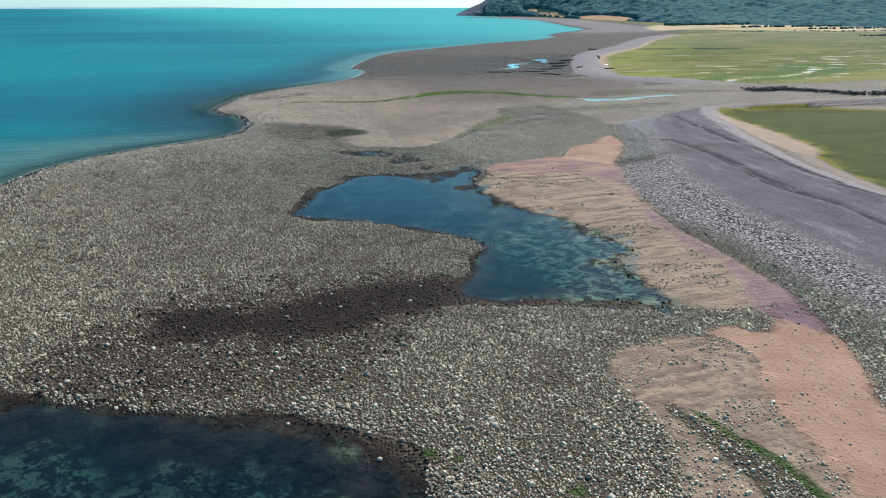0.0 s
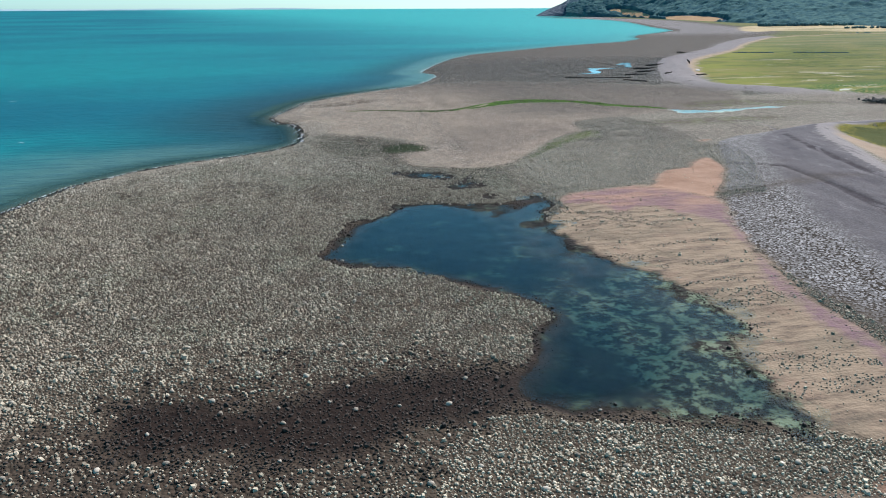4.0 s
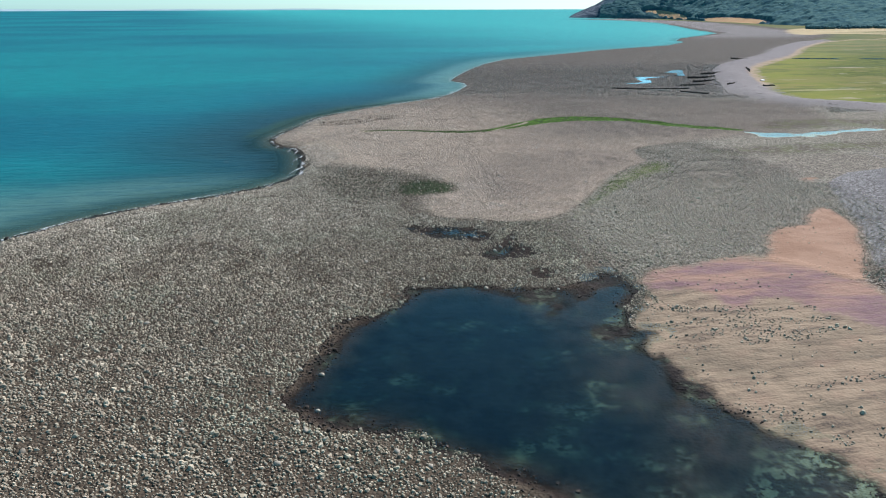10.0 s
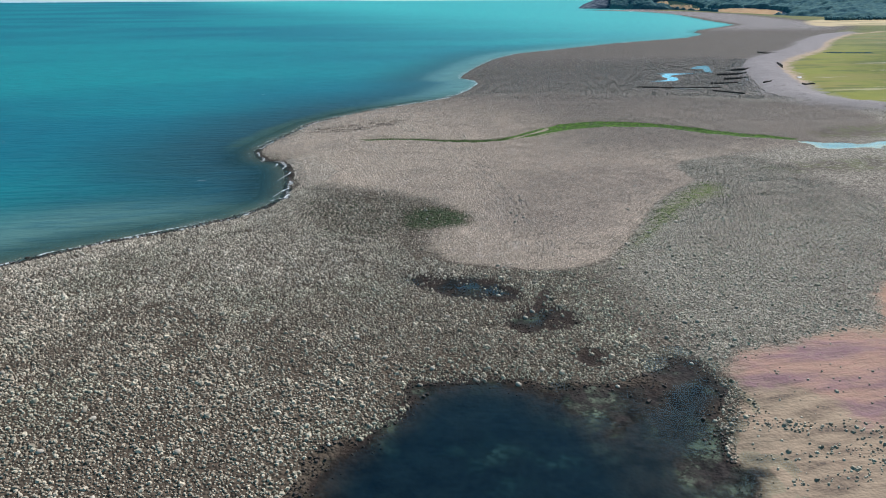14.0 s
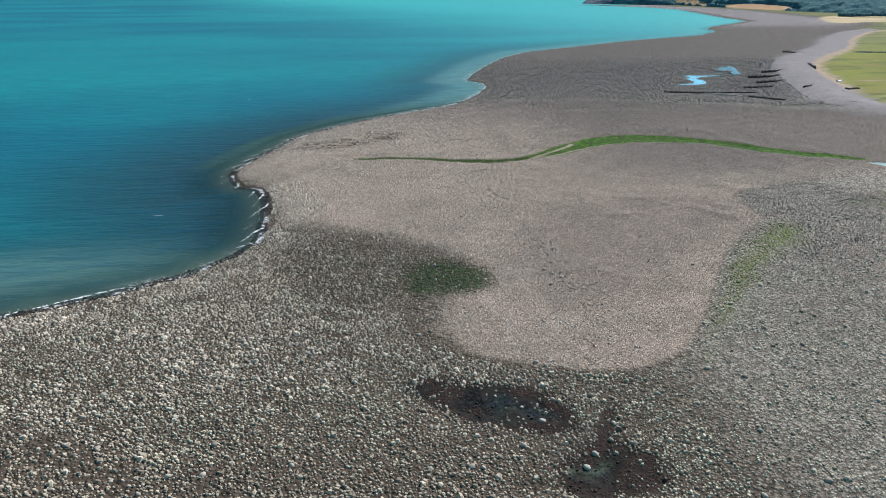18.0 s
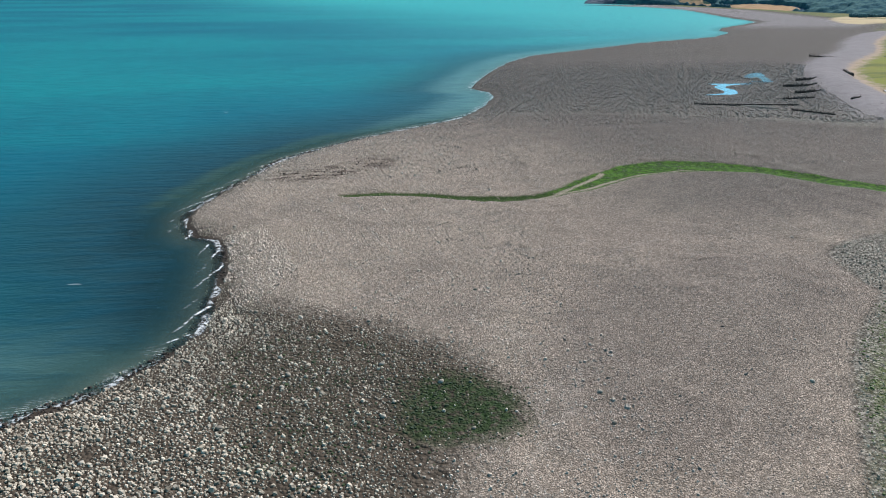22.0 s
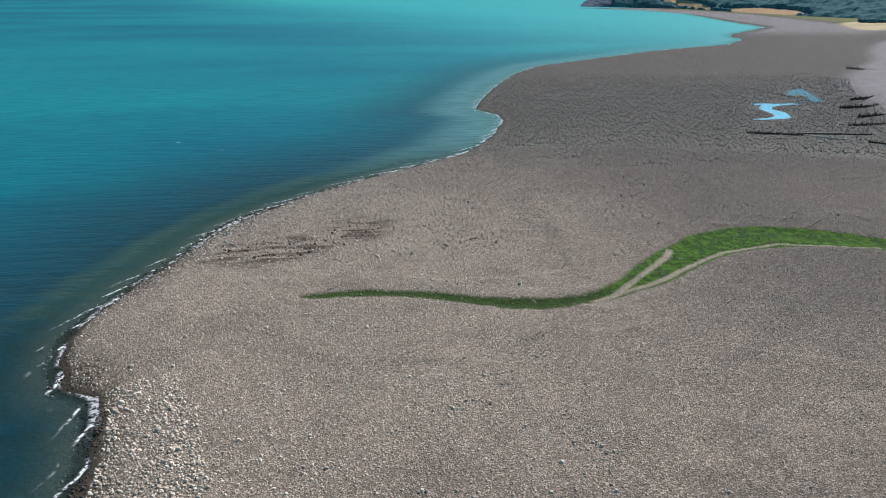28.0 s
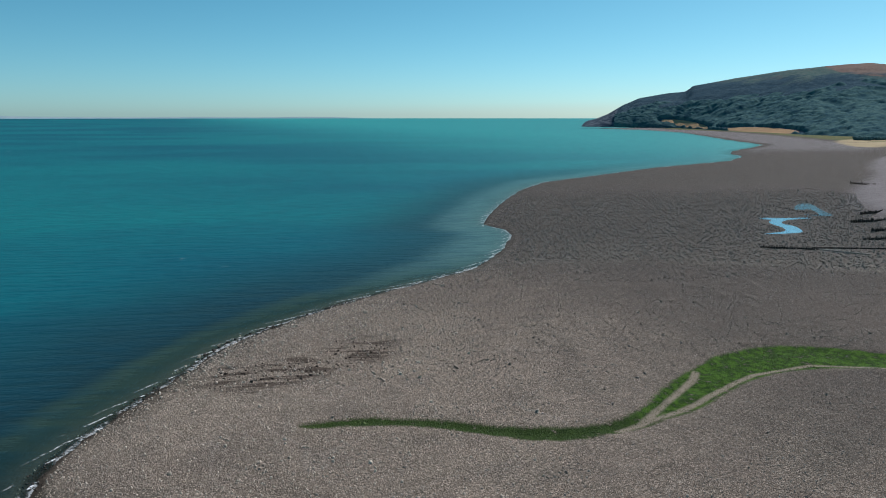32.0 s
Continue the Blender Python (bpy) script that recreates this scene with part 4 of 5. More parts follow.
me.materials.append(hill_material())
tagged(hill, "wooded coastal hill with heath top and rocky headland", "hill", kind="structure")


# ---- small pieces joined into stuff ----
def joined(name, co, tris, material, label, category, smooth=False):
    """Many small pieces in one mesh: co (pieces, points, 3), tris shared by all pieces."""
    k, p, _ = co.shape
    faces = (np.arange(k)[:, None, None] * p + tris[None]).reshape(-1, 3)
    me = bpy.data.meshes.new(name)
    me.vertices.add(k * p)
    me.vertices.foreach_set("co", np.ascontiguousarray(co, np.float32).ravel())
    me.loops.add(faces.size)
    me.loops.foreach_set("vertex_index", faces.ravel().astype(np.int32))
    me.polygons.add(len(faces))
    me.polygons.foreach_set("loop_start", np.arange(0, faces.size, 3, dtype=np.int32))
    me.polygons.foreach_set("use_smooth", np.full(len(faces), smooth))
    me.update(calc_edges=True)
    me.materials.append(material)
    return tagged(new(name, me), label, category, kind="stuff")


RNG = np.random.default_rng(7)
STONE_TRIS = np.array([(i, (i + 1) % 4, 4 + i) for i in range(4)] + [((i + 1) % 4, 4 + (i + 1) % 4, 4 + i) for i in range(4)] + [(4, 5, 6), (4, 6, 7)])


def stone_points(x, y, z, r, flat=0.85):
    """Rounded stones half sunk into the ground: two rings of four points."""
    k = len(x)
    a = np.arange(4) * math.pi / 2
    ang = np.concatenate([a, a + 0.6])
    rad = np.concatenate([np.ones(4), np.full(4, 0.62)])
    up = np.concatenate([np.full(4, -0.25), np.full(4, 0.85)])
    jit = 1 + 0.22 * RNG.uniform(-1, 1, (k, 8))
    px, py = np.cos(ang)[None] * rad * jit, np.sin(ang)[None] * rad * jit * RNG.uniform(0.62, 1.0, (k, 1))
    pz = up[None] * RNG.uniform(0.75, 1.25, (k, 1)) * flat * (1 + 0.15 * RNG.uniform(-1, 1, (k, 8)))
    pz = pz + px * RNG.uniform(-0.3, 0.3, (k, 1)) + py * RNG.uniform(-0.3, 0.3, (k, 1))
    t = RNG.uniform(0, 2 * math.pi, (k, 1))
    qx, qy = px * np.cos(t) - py * np.sin(t), px * np.sin(t) + py * np.cos(t)
    return np.stack([x[:, None] + qx * r[:, None], y[:, None] + qy * r[:, None], z[:, None] + pz * r[:, None]], -1)


def lattice(x0, x1, y0, y1, step):
    gx, gy = np.meshgrid(np.arange(x0, x1, step), np.arange(y0, y1, step))
    x, y = gx.ravel(), gy.ravel()
    return x + RNG.uniform(-0.5, 0.5, len(x)) * step, y + RNG.uniform(-0.5, 0.5, len(y)) * step


def cobble_material():
    n = Nodes("cobble")
    src = n.tree.nodes.new("ShaderNodeNewGeometry")
    pick_tone = src.outputs["Random Per Island"]
    broad, patch, grain = n.noise(0.045, 4, 0.6), n.noise(0.35, 4, 0.65), n.noise(9.0, 3, 0.6)
    col = n.mix(n.math("ADD", n.math("MULTIPLY", pick_tone, 0.8), n.math("MULTIPLY", grain, 0.25)), (0.110, 0.096, 0.072), (0.505, 0.444, 0.338))
    sep = n.tree.nodes.new("ShaderNodeSeparateXYZ")
    n.tree.links.new(n.pos, sep.inputs[0])
    dry = n.math("MULTIPLY", n.step(n.math("ADD", sep.outputs[1], n.math("MULTIPLY", broad, 30.0)), 208, 236), n.step(sep.outputs[0], 30, 10))
    col = n.mix(n.math("MULTIPLY", dry, 0.75), col, n.mix(pick_tone, (0.21, 0.188, 0.145), (0.64, 0.57, 0.455)))
    south = n.math("MULTIPLY", n.step(n.math("ADD", sep.outputs[1], n.math("MULTIPLY", broad, 16.0)), 108, 94), n.step(n.math("ADD", sep.outputs[0], n.math("MULTIPLY", broad, 16.0)), -4, 12))
    col = n.mix(n.math("MULTIPLY", south, 0.85), col, n.mix(pick_tone, (0.23, 0.205, 0.155), (0.68, 0.595, 0.46)))
    lee = n.math("MULTIPLY", n.step(n.math("ADD", sep.outputs[0], n.math("MULTIPLY", broad, 16.0)), 30, 42), n.math("MULTIPLY", n.step(sep.outputs[1], 176, 190), n.step(n.math("ADD", sep.outputs[1], n.math("MULTIPLY", broad, 20.0)), 258, 236)))
    col = n.mix(n.math("MULTIPLY", lee, 0.85), col, n.mix(pick_tone, (0.22, 0.20, 0.148), (0.62, 0.56, 0.425)))
    col = n.mix(n.math("MULTIPLY", n.step(broad, 0.50, 0.62), 0.45), col, n.mix(pick_tone, (0.14, 0.14, 0.095), (0.45, 0.44, 0.33)))
    col = n.mix(n.math("MULTIPLY", n.step(patch, 0.51, 0.64), n.math("SUBTRACT", n.span(sep.outputs[1], 185, 215, 0.72, 0.35), n.math("MULTIPLY", south, 0.5))), col, n.mix(pick_tone, (0.085, 0.062, 0.045), (0.32, 0.255, 0.195)))
    damp = n.math("MULTIPLY", n.step(n.math("ADD", sep.outputs[1], n.math("MULTIPLY", broad, 20.0)), 244, 260), n.step(sep.outputs[0], 46, 64))
    col = n.mix(n.math("MULTIPLY", damp, 0.6), col, n.mix(pick_tone, (0.09, 0.088, 0.07), (0.32, 0.31, 0.255)))
    n.set(Base_Color=col, Roughness=0.85)
    n.bsdf.inputs["Specular IOR Level"].default_value = 0.1
    n.bump(grain, 0.6, 0.02)
    return n.mat


def shingle_material():
    n = Nodes("shingle")
    src = n.tree.nodes.new("ShaderNodeNewGeometry")
    pick_tone = src.outputs["Random Per Island"]
    sep = n.tree.nodes.new("ShaderNodeSeparateXYZ")
    n.tree.links.new(n.pos, sep.inputs[0])
    grain, wind, broad, mid = n.noise(9.0, 3, 0.6), n.noise(0.028, 2, 0.45), n.noise(0.03, 4), n.noise(0.09, 5, 0.65)
    fac = n.math("ADD", n.math("MULTIPLY", pick_tone, 0.8), n.math("MULTIPLY", grain, 0.25))
    col = n.mix(fac, (0.21, 0.172, 0.142), (0.61, 0.515, 0.425))
    col = n.mix(n.math("MULTIPLY", n.step(mid, 0.48, 0.62), 0.55), col, n.mix(fac, (0.15, 0.125, 0.105), (0.42, 0.36, 0.30)))
    col = n.mix(n.math("MULTIPLY", n.step(broad, 0.46, 0.58), 0.35), col, n.mix(fac, (0.17, 0.16, 0.12), (0.46, 0.43, 0.34)))
    line = n.step(n.math("ABSOLUTE", n.math("SUBTRACT", n.math("FRACT", n.math("MULTIPLY", wind, 7.0)), 0.5)), 0.05, 0.0)
    col = n.mix(n.math("MULTIPLY", n.math("MULTIPLY", line, n.step(broad, 0.36, 0.5)), 0.7), col, (0.58, 0.505, 0.425))
    wander = n.math("MULTIPLY", n.math("SUBTRACT", mid, 0.5), 60.0)
    stony = n.math("MULTIPLY", n.step(n.math("ADD", sep.outputs[0], n.math("MULTIPLY", wander, 0.4)), 22, 42), n.step(n.math("ADD", sep.outputs[1], n.math("MULTIPLY", wander, 0.4)), 304, 272))
    col = n.mix(n.math("MULTIPLY", stony, 0.55), col, n.mix(fac, (0.14, 0.115, 0.098), (0.41, 0.345, 0.29)))
    point = n.step(n.math("ADD", sep.outputs[0], n.math("MULTIPLY", wander, 0.3)), 42, 2)
    col = n.mix(n.math("MULTIPLY", point, 0.75), col, n.mix(fac, (0.33, 0.275, 0.22), (0.78, 0.67, 0.54)))
    east = n.math("MULTIPLY", n.step(n.math("ADD", sep.outputs[0], wander), 22, 85), n.step(n.math("ADD", sep.outputs[1], wander), 268, 310))
    col = n.mix(n.math("MULTIPLY", east, 0.7), col, n.mix(fac, (0.12, 0.104, 0.09), (0.34, 0.295, 0.25)))
    n.set(Base_Color=col, Roughness=0.9)
    n.bsdf.inputs["Specular IOR Level"].default_value = 0.1
    n.bump(grain, 0.6, 0.02)
    return n.mat


cobble, shingle = cobble_material(), shingle_material()
sx, sy = lattice(-64, 62, 58, 336, 0.32)
for spot in ((62, 112, 172, 336, 0.38), (-40, 112, 336, 392, 0.54), (-104, -64, 74, 226, 0.56), (-2, 44, 42, 58, 0.31), (112, 215, 336, 392, 0.62), (20, 260, 392, 600, 0.95)):
    ex, ey = lattice(*spot)
    if spot[3] == 600:
        ex, ey = RNG.uniform(spot[0], spot[1], len(ex)), RNG.uniform(spot[2], spot[3], len(ex))
    sx, sy = np.concatenate([sx, ex]), np.concatenate([sy, ey])
q = {key: sample(key, sx, sy) for key in ("h", "water", "sea", "bar", "fan", "fan_low", "tongue", "sand", "sand_low", "purple", "ridge", "channel", "smear", "weed_dark", "weed", "green", "rubble", "flat", "lee", "pool", "inlet", "packed", "marsh_near", "marsh_far", "creek", "soak", "streak", "green_low", "pool_far", "pool_zig")}
clump = waves(sx, sy, 4.5, 21) + 0.6 * waves(sx, sy, 1.7, 22)
soft = np.maximum.reduce([q["fan"], q["fan_low"] * (q["tongue"] < 0) - (q["tongue"] >= 0), q["sand"], q["sand_low"], q["purple"]])
ribs = waves(sx * 0.16 + sy * 0.05, sy * 0.9, 1.6, 23) + 0.5 * waves(sx, sy, 3.0, 24)
q["water"] = np.maximum.reduce([q["pool"], q["inlet"], q["water"] - 2.2])
rim = q["water"] + 2.4 * waves(sx, sy, 9.0, 25) + 0.8 * waves(sx, sy, 2.5, 26)
chance = np.clip(0.90 - 0.50 * np.clip(q["bar"] * 0.5 + 0.8 + 0.5 * clump, 0, 1), 0, 1)
bare = waves(sx, sy, 6.5, 27) + 0.6 * waves(sx, sy, 2.4, 28)
chance = chance * np.where((bare > 0.72) & (q["bar"] < 0), 0.5, 1.0)
chance = np.where((sx > 34) & (sy > 178), chance * 0.8, chance)
chance = np.where(q["smear"] + 5 * clump > 0, chance * 0.65, chance)
soaked = (q["channel"] + 2.0 * clump > -0.4) | ((q["sea"] + 0.5 * clump > 0.9) & (q["sea"] < 3.0))
chance = np.where(soaked, 0.62, chance)
chance = np.where((q["weed_dark"] + 2 * clump > -1) | (q["weed"] > -1), chance * np.where(q["weed"] > -1, 0.4, 0.85), chance)
chance = np.where((rim > -1.2) & (q["water"] > -5), np.minimum(chance, np.clip((-q["water"] + 0.6) * 0.22, 0.08, 0.75)), chance)
chance = np.where((q["fan_low"] > 0) & (clump > 0.0) & (q["sand_low"] < 0), 0.4, np.where(soft > 0.3, np.where(ribs > np.where(q["purple"] > 0, 0.62, 0.32) - 0.12 * np.clip(q["flat"], 0, 1), np.where(np.maximum(q["sand"], q["sand_low"]) > 0.5, 0.035, 0.42), 0.02), chance))
chance = np.where(q["rubble"] + 2.5 * clump > 0.5, np.maximum(chance, 0.8), chance)
chance = np.where((q["sea"] > 3.4) | (q["water"] > 1.5) | ((q["ridge"] > 0.25) & (sy < 300)), 0.0, chance)
chance = np.where(((sy > 336) & (sy < 392)) | (sx > 62) & (sy < 392), chance * np.where((sx > 112) & (sy > 336), 1.0, q["packed"]), chance)
chance = np.where(sy > 392, np.clip((600 - sy) / 110, 0, 0.85) * (q["sea"] < -2) * (np.maximum(q["pool_far"], q["pool_zig"]) < -1), chance)
chance = np.where(q["soak"] + 0.9 * clump > 0.2, np.minimum(chance, 0.16), chance)
chance = np.where((q["marsh_near"] > -12) | (q["marsh_far"] > -24) | (q["creek"] > -0.5), 0.0, chance)
pick = RNG.uniform(0, 1, len(sx)) < chance
size = np.where(soft > 0, 0.122, 0.138) * np.exp(0.36 * RNG.standard_normal(len(sx)))
size = np.where(q["bar"] > -1, size * 0.62, size)
size = np.where((sx > 36) & (sy > 178), size * 0.72, size)
size = np.where(q["rubble"] + 2.5 * clump > 0.5, size * 1.45, size)
size = np.where(sy > 336, size * 1.7, size)
size = np.where((q["weed_dark"] > -4) & (q["bar"] < -1), size * 0.78, size)
size = np.where(sy > 392, size * 1.35, size)
size = np.where(sx < -64, size * 1.6, size)
size = np.clip(size * (1 + 0.2 * np.clip(clump, -0.5, 1)), 0.07, 0.46)
draw = RNG.uniform(0, 1, len(sx))
runnel = (q["green"] > -0.5) | (q["green_low"] > -0.1)
thick = draw < np.maximum(np.clip((q["weed"] + 2.5 + 2 * clump) / 5, 0, 0.75), np.clip((q["weed_dark"] + 4 + 3 * clump) / 14, 0, 0.26))
olive = (q["lee"] + 2 * clump > 0) & (draw < 0.8)
soaked = soaked | ((q["smear"] + 6 * clump > 1) & (draw < 0.42)) | ((q["streak"] + 3 * clump > 1) & (draw < 0.4)) | ((rim > -1.6) & (q["water"] > -5))
k = pick & soaked & ~(runnel | thick | olive)
wet_stone = plain_material("wet_cobble", (0.010, 0.008, 0.007), (0.075, 0.058, 0.046), 6.0, 0.7, "island", 0.03)
joined("wet_cobbles", stone_points(sx[k], sy[k], q["h"][k], size[k] * 0.95), STONE_TRIS, wet_stone, "dark wet cobbles in drained channels and at the waterline", "cobbles")
k = pick & ~(runnel | thick | olive | soaked)
fine_part = (q["bar"] + 0.8 * clump > -0.4) | (sy > 345)
for name, part_k, material, label in (("cobbles", k & ~fine_part, cobble, "countless grey and buff rounded beach cobbles"), ("shingle", k & fine_part, shingle, "countless small pinkish grey stones of a shingle bar")):
    joined(name, stone_points(sx[part_k], sy[part_k], q["h"][part_k], size[part_k]), STONE_TRIS, material, label, name)
k = ((runnel & (draw < 0.55)) | (olive & pick)) & (q["sea"] < -2)
weedy = plain_material("green_weed", (0.025, 0.045, 0.012), (0.115, 0.165, 0.045), 6.0, 0.7, "island", 0.03)
joined("weedy_stones", stone_points(sx[k], sy[k], q["h"][k], size[k] * 1.1, 0.5), STONE_TRIS, weedy, "stones under bright green seaweed along a drainage runnel", "seaweed")
k = thick & ~runnel & (pick | (q["weed"] > -1))
dark_weed = plain_material("dark_weed", (0.012, 0.022, 0.010), (0.050, 0.075, 0.030), 6.0, 0.7, "island", 0.03)
joined("weed_patch", stone_points(sx[k], sy[k], q["h"][k], size[k] * 1.1, 0.5), STONE_TRIS, dark_weed, "patch of dark green seaweed over cobbles", "seaweed")


# ---- single boulders ----
def boulder_mesh(seed):
    bm = bmesh.new()
    bmesh.ops.create_icosphere(bm, subdivisions=2, radius=1.0)
    rnd = random.Random(seed)
    shift = Vector((rnd.uniform(0, 90), rnd.uniform(0, 90), rnd.uniform(0, 90)))
    for v in bm.verts:
        f = 1 + 0.24 * noise.noise(v.co * 1.1 + shift) + 0.10 * noise.noise(v.co * 2.7 + shift)
        v.co = Vector((v.co.x * f, v.co.y * f * 0.78, v.co.z * f * 0.62))
    me = bpy.data.meshes.new("boulder")
    bm.to_mesh(me)
    bm.free()
    me.polygons.foreach_set("use_smooth", np.ones(len(me.polygons), bool))
    me.materials.append(boulder_stone)
    return me


boulder_stone = plain_material("boulder_stone", (0.13, 0.115, 0.09), (0.44, 0.40, 0.33), 5.0, 0.85, "object", 0.05)
BOULDERS = [boulder_mesh(i) for i in range(7)]
bx, by = lattice(-42, 60, 62, 330, 4.6)
bq = {key: sample(key, bx, by) for key in ("h", "water", "sea", "bar", "sand", "ridge", "sand_low", "fan", "fan_low", "purple")}
ok = (bq["sea"] < -4) & (bq["water"] < 1.0) & (bq["sand"] < -2) & (bq["sand_low"] < 0.5) & (bq["ridge"] < 0.02) & (bq["fan"] < 0) & (bq["fan_low"] < 0) & (bq["purple"] < 0)
ok &= RNG.uniform(0, 1, len(bx)) < np.where(bq["bar"] > 0, 0.03, 0.45)
for x, y, h in list(zip(bx[ok], by[ok], bq["h"][ok]))[:290]:
    ob = new("boulder", BOULDERS[RNG.integers(0, 7)])
    r = RNG.uniform(0.24, 0.40)
    ob.matrix_world = pose(x, y, h + 0.22 * r, RNG.uniform(-14, 14), RNG.uniform(-14, 14), RNG.uniform(0, 360)) @ Matrix.Scale(r, 4)
    tagged(ob, "rounded grey boulder lying among beach cobbles", "boulder", "boulders on the beach")


# ---- old timber groynes on the far beach ----
def part(name, bm, material, parent, label=""):
    me = bpy.data.meshes.new(name)
    bm.to_mesh(me)
    bm.free()
    me.materials.append(material)
    ob = new(name, me)
    ob.parent = parent
    return tagged(ob, label)


def post_bm(height, radius, seed):
    """A weathered round post, narrower and split at the top."""
    rnd = random.Random(seed)
    bm = bmesh.new()
    rings = []
    for lvl, (z, r) in enumerate(((-0.5, 1.0), (0.3 * height, 0.98), (0.8 * height, 0.86), (height, 0.66))):
        rings.append([bm.verts.new((math.cos(i * math.pi / 3) * radius * r * rnd.uniform(0.85, 1.1), math.sin(i * math.pi / 3) * radius * r * rnd.uniform(0.85, 1.1),
                                    z + (rnd.uniform(-0.12, 0.12) * height if lvl == 3 else 0))) for i in range(6)])
    for lo, hi in zip(rings, rings[1:]):
        for i in range(6):
            bm.faces.new((lo[i], lo[(i + 1) % 6], hi[(i + 1) % 6], hi[i]))
    bm.faces.new(rings[-1])
    return bm


tarred = plain_material("old_timber", (0.02, 0.017, 0.015), (0.075, 0.062, 0.052), 3.0, 0.8)
POSTS = []
for i in range(4):
    bm = post_bm((1.5, 1.2, 1.7, 1.0)[i], (0.17, 0.15, 0.19, 0.2)[i], i)
    me = bpy.data.meshes.new("post")
    bm.to_mesh(me)
    bm.free()
    me.materials.append(tarred)
    POSTS.append(me)


def beam_bm(length, w, h):
    bm = bmesh.new()
    bmesh.ops.create_cube(bm, size=1.0)
    bmesh.ops.scale(bm, vec=(length, w, h), verts=bm.verts)
    bmesh.ops.bevel(bm, geom=bm.edges[:], offset=0.03, segments=1, affect="EDGES")
    return bm


def groyne(a, b, gap, tall, label, rail=True):
    """A row of upright posts from a to b, with a rail along its foot."""
    base = new("groyne")
    length, turn = math.hypot(b[0] - a[0], b[1] - a[1]), math.atan2(b[1] - a[1], b[0] - a[0])
    ground_z = float(sample("h", np.array([(a[0] + b[0]) / 2]), np.array([(a[1] + b[1]) / 2]))[0])
    base.matrix_world = pose(a[0], a[1], ground_z, 0, 0, math.degrees(turn))
    rnd = random.Random(int(a[0] * 7 + a[1]))
    s = 0.0
    while s <= length:
        ob = new("post", POSTS[rnd.randrange(4)])
        ob.parent = base
        ob.matrix_basis = pose(s, rnd.uniform(-0.15, 0.15), 0, rnd.uniform(-5, 5), rnd.uniform(-5, 5), rnd.uniform(0, 90)) @ Matrix.Diagonal((1, 1, tall * rnd.uniform(0.75, 1.1), 1))
        s += gap * rnd.uniform(0.8, 1.25)
    if rail:
        part("rail", beam_bm(length, 0.16, 0.5), tarred, base).matrix_basis = pose(length / 2, 0.2, 0.2)
    return tagged(base, label, "groyne", "old groynes on the beach")


for a, b in (((209, 486), (231, 493)), ((193, 470), (218, 473)), ((187, 452), (203, 455)), ((173, 438), (187, 439))):
    groyne(a, b, 0.4, 0.62, "row of dark weathered timber posts standing in shingle")
groyne((133, 430), (148, 424.5), 0.7, 0.55, "low dark timber sill half buried in cobbles")
groyne((148, 427), (170, 423), 1.1, 0.35, "low dark timber sill half buried in cobbles")
groyne((161, 413), (166, 406), 0.7, 0.6, "collapsed dark timbers of a groyne in cobbles")
groyne((165, 406), (169, 401), 0.7, 0.5, "collapsed dark timbers of a groyne in cobbles")
groyne((191, 556), (196, 508), 1.6, 0.3, "long row of low dark timber stumps across the beach", False)
groyne((196, 506), (199, 472), 1.6, 0.3, "long row of low dark timber stumps across the beach", False)
groyne((291, 600), (296, 583), 0.8, 0.8, "row of dark weathered timber posts standing in shingle")
groyne((248, 500), (258, 522), 0.9, 0.8, "dark timber revetment at the foot of a sandy bank")

bleached = plain_material("bleached_wood", (0.30, 0.27, 0.23), (0.52, 0.48, 0.42), 5.0, 0.8)


def driftwood(x, y, length, radius, turn, material, label):
    bm = bmesh.new()
    bmesh.ops.create_cone(bm, cap_ends=True, segments=8, radius1=radius, radius2=radius * 0.6, depth=length)
    bmesh.ops.subdivide_edges(bm, edges=[e for e in bm.edges if abs(e.verts[0].co.z - e.verts[1].co.z) > length / 2], cuts=3)
    for v in bm.verts:
        v.co.x += 0.5 * radius * math.sin(v.co.z * 2.1)
        v.co.y += 0.4 * radius * math.cos(v.co.z * 1.7)
    me = bpy.data.meshes.new("driftwood_log")
    bm.to_mesh(me)
    bm.free()
    me.materials.append(material)
    ob = new("driftwood_log", me)
    ob.matrix_world = pose(x, y, float(sample("h", np.array([x]), np.array([y]))[0]) + radius * 0.6, 0, 88, turn)
    tagged(ob, label, "driftwood")


driftwood(153, 420, 13, 0.28, -48, bleached, "long bleached driftwood trunk lying on cobbles")
driftwood(193, 424, 5, 0.5, 20, tarred, "dark tree stump and driftwood on the shingle")
driftwood(214, 424, 7, 0.5, 8, tarred, "dark heap of driftwood on the shingle ridge")


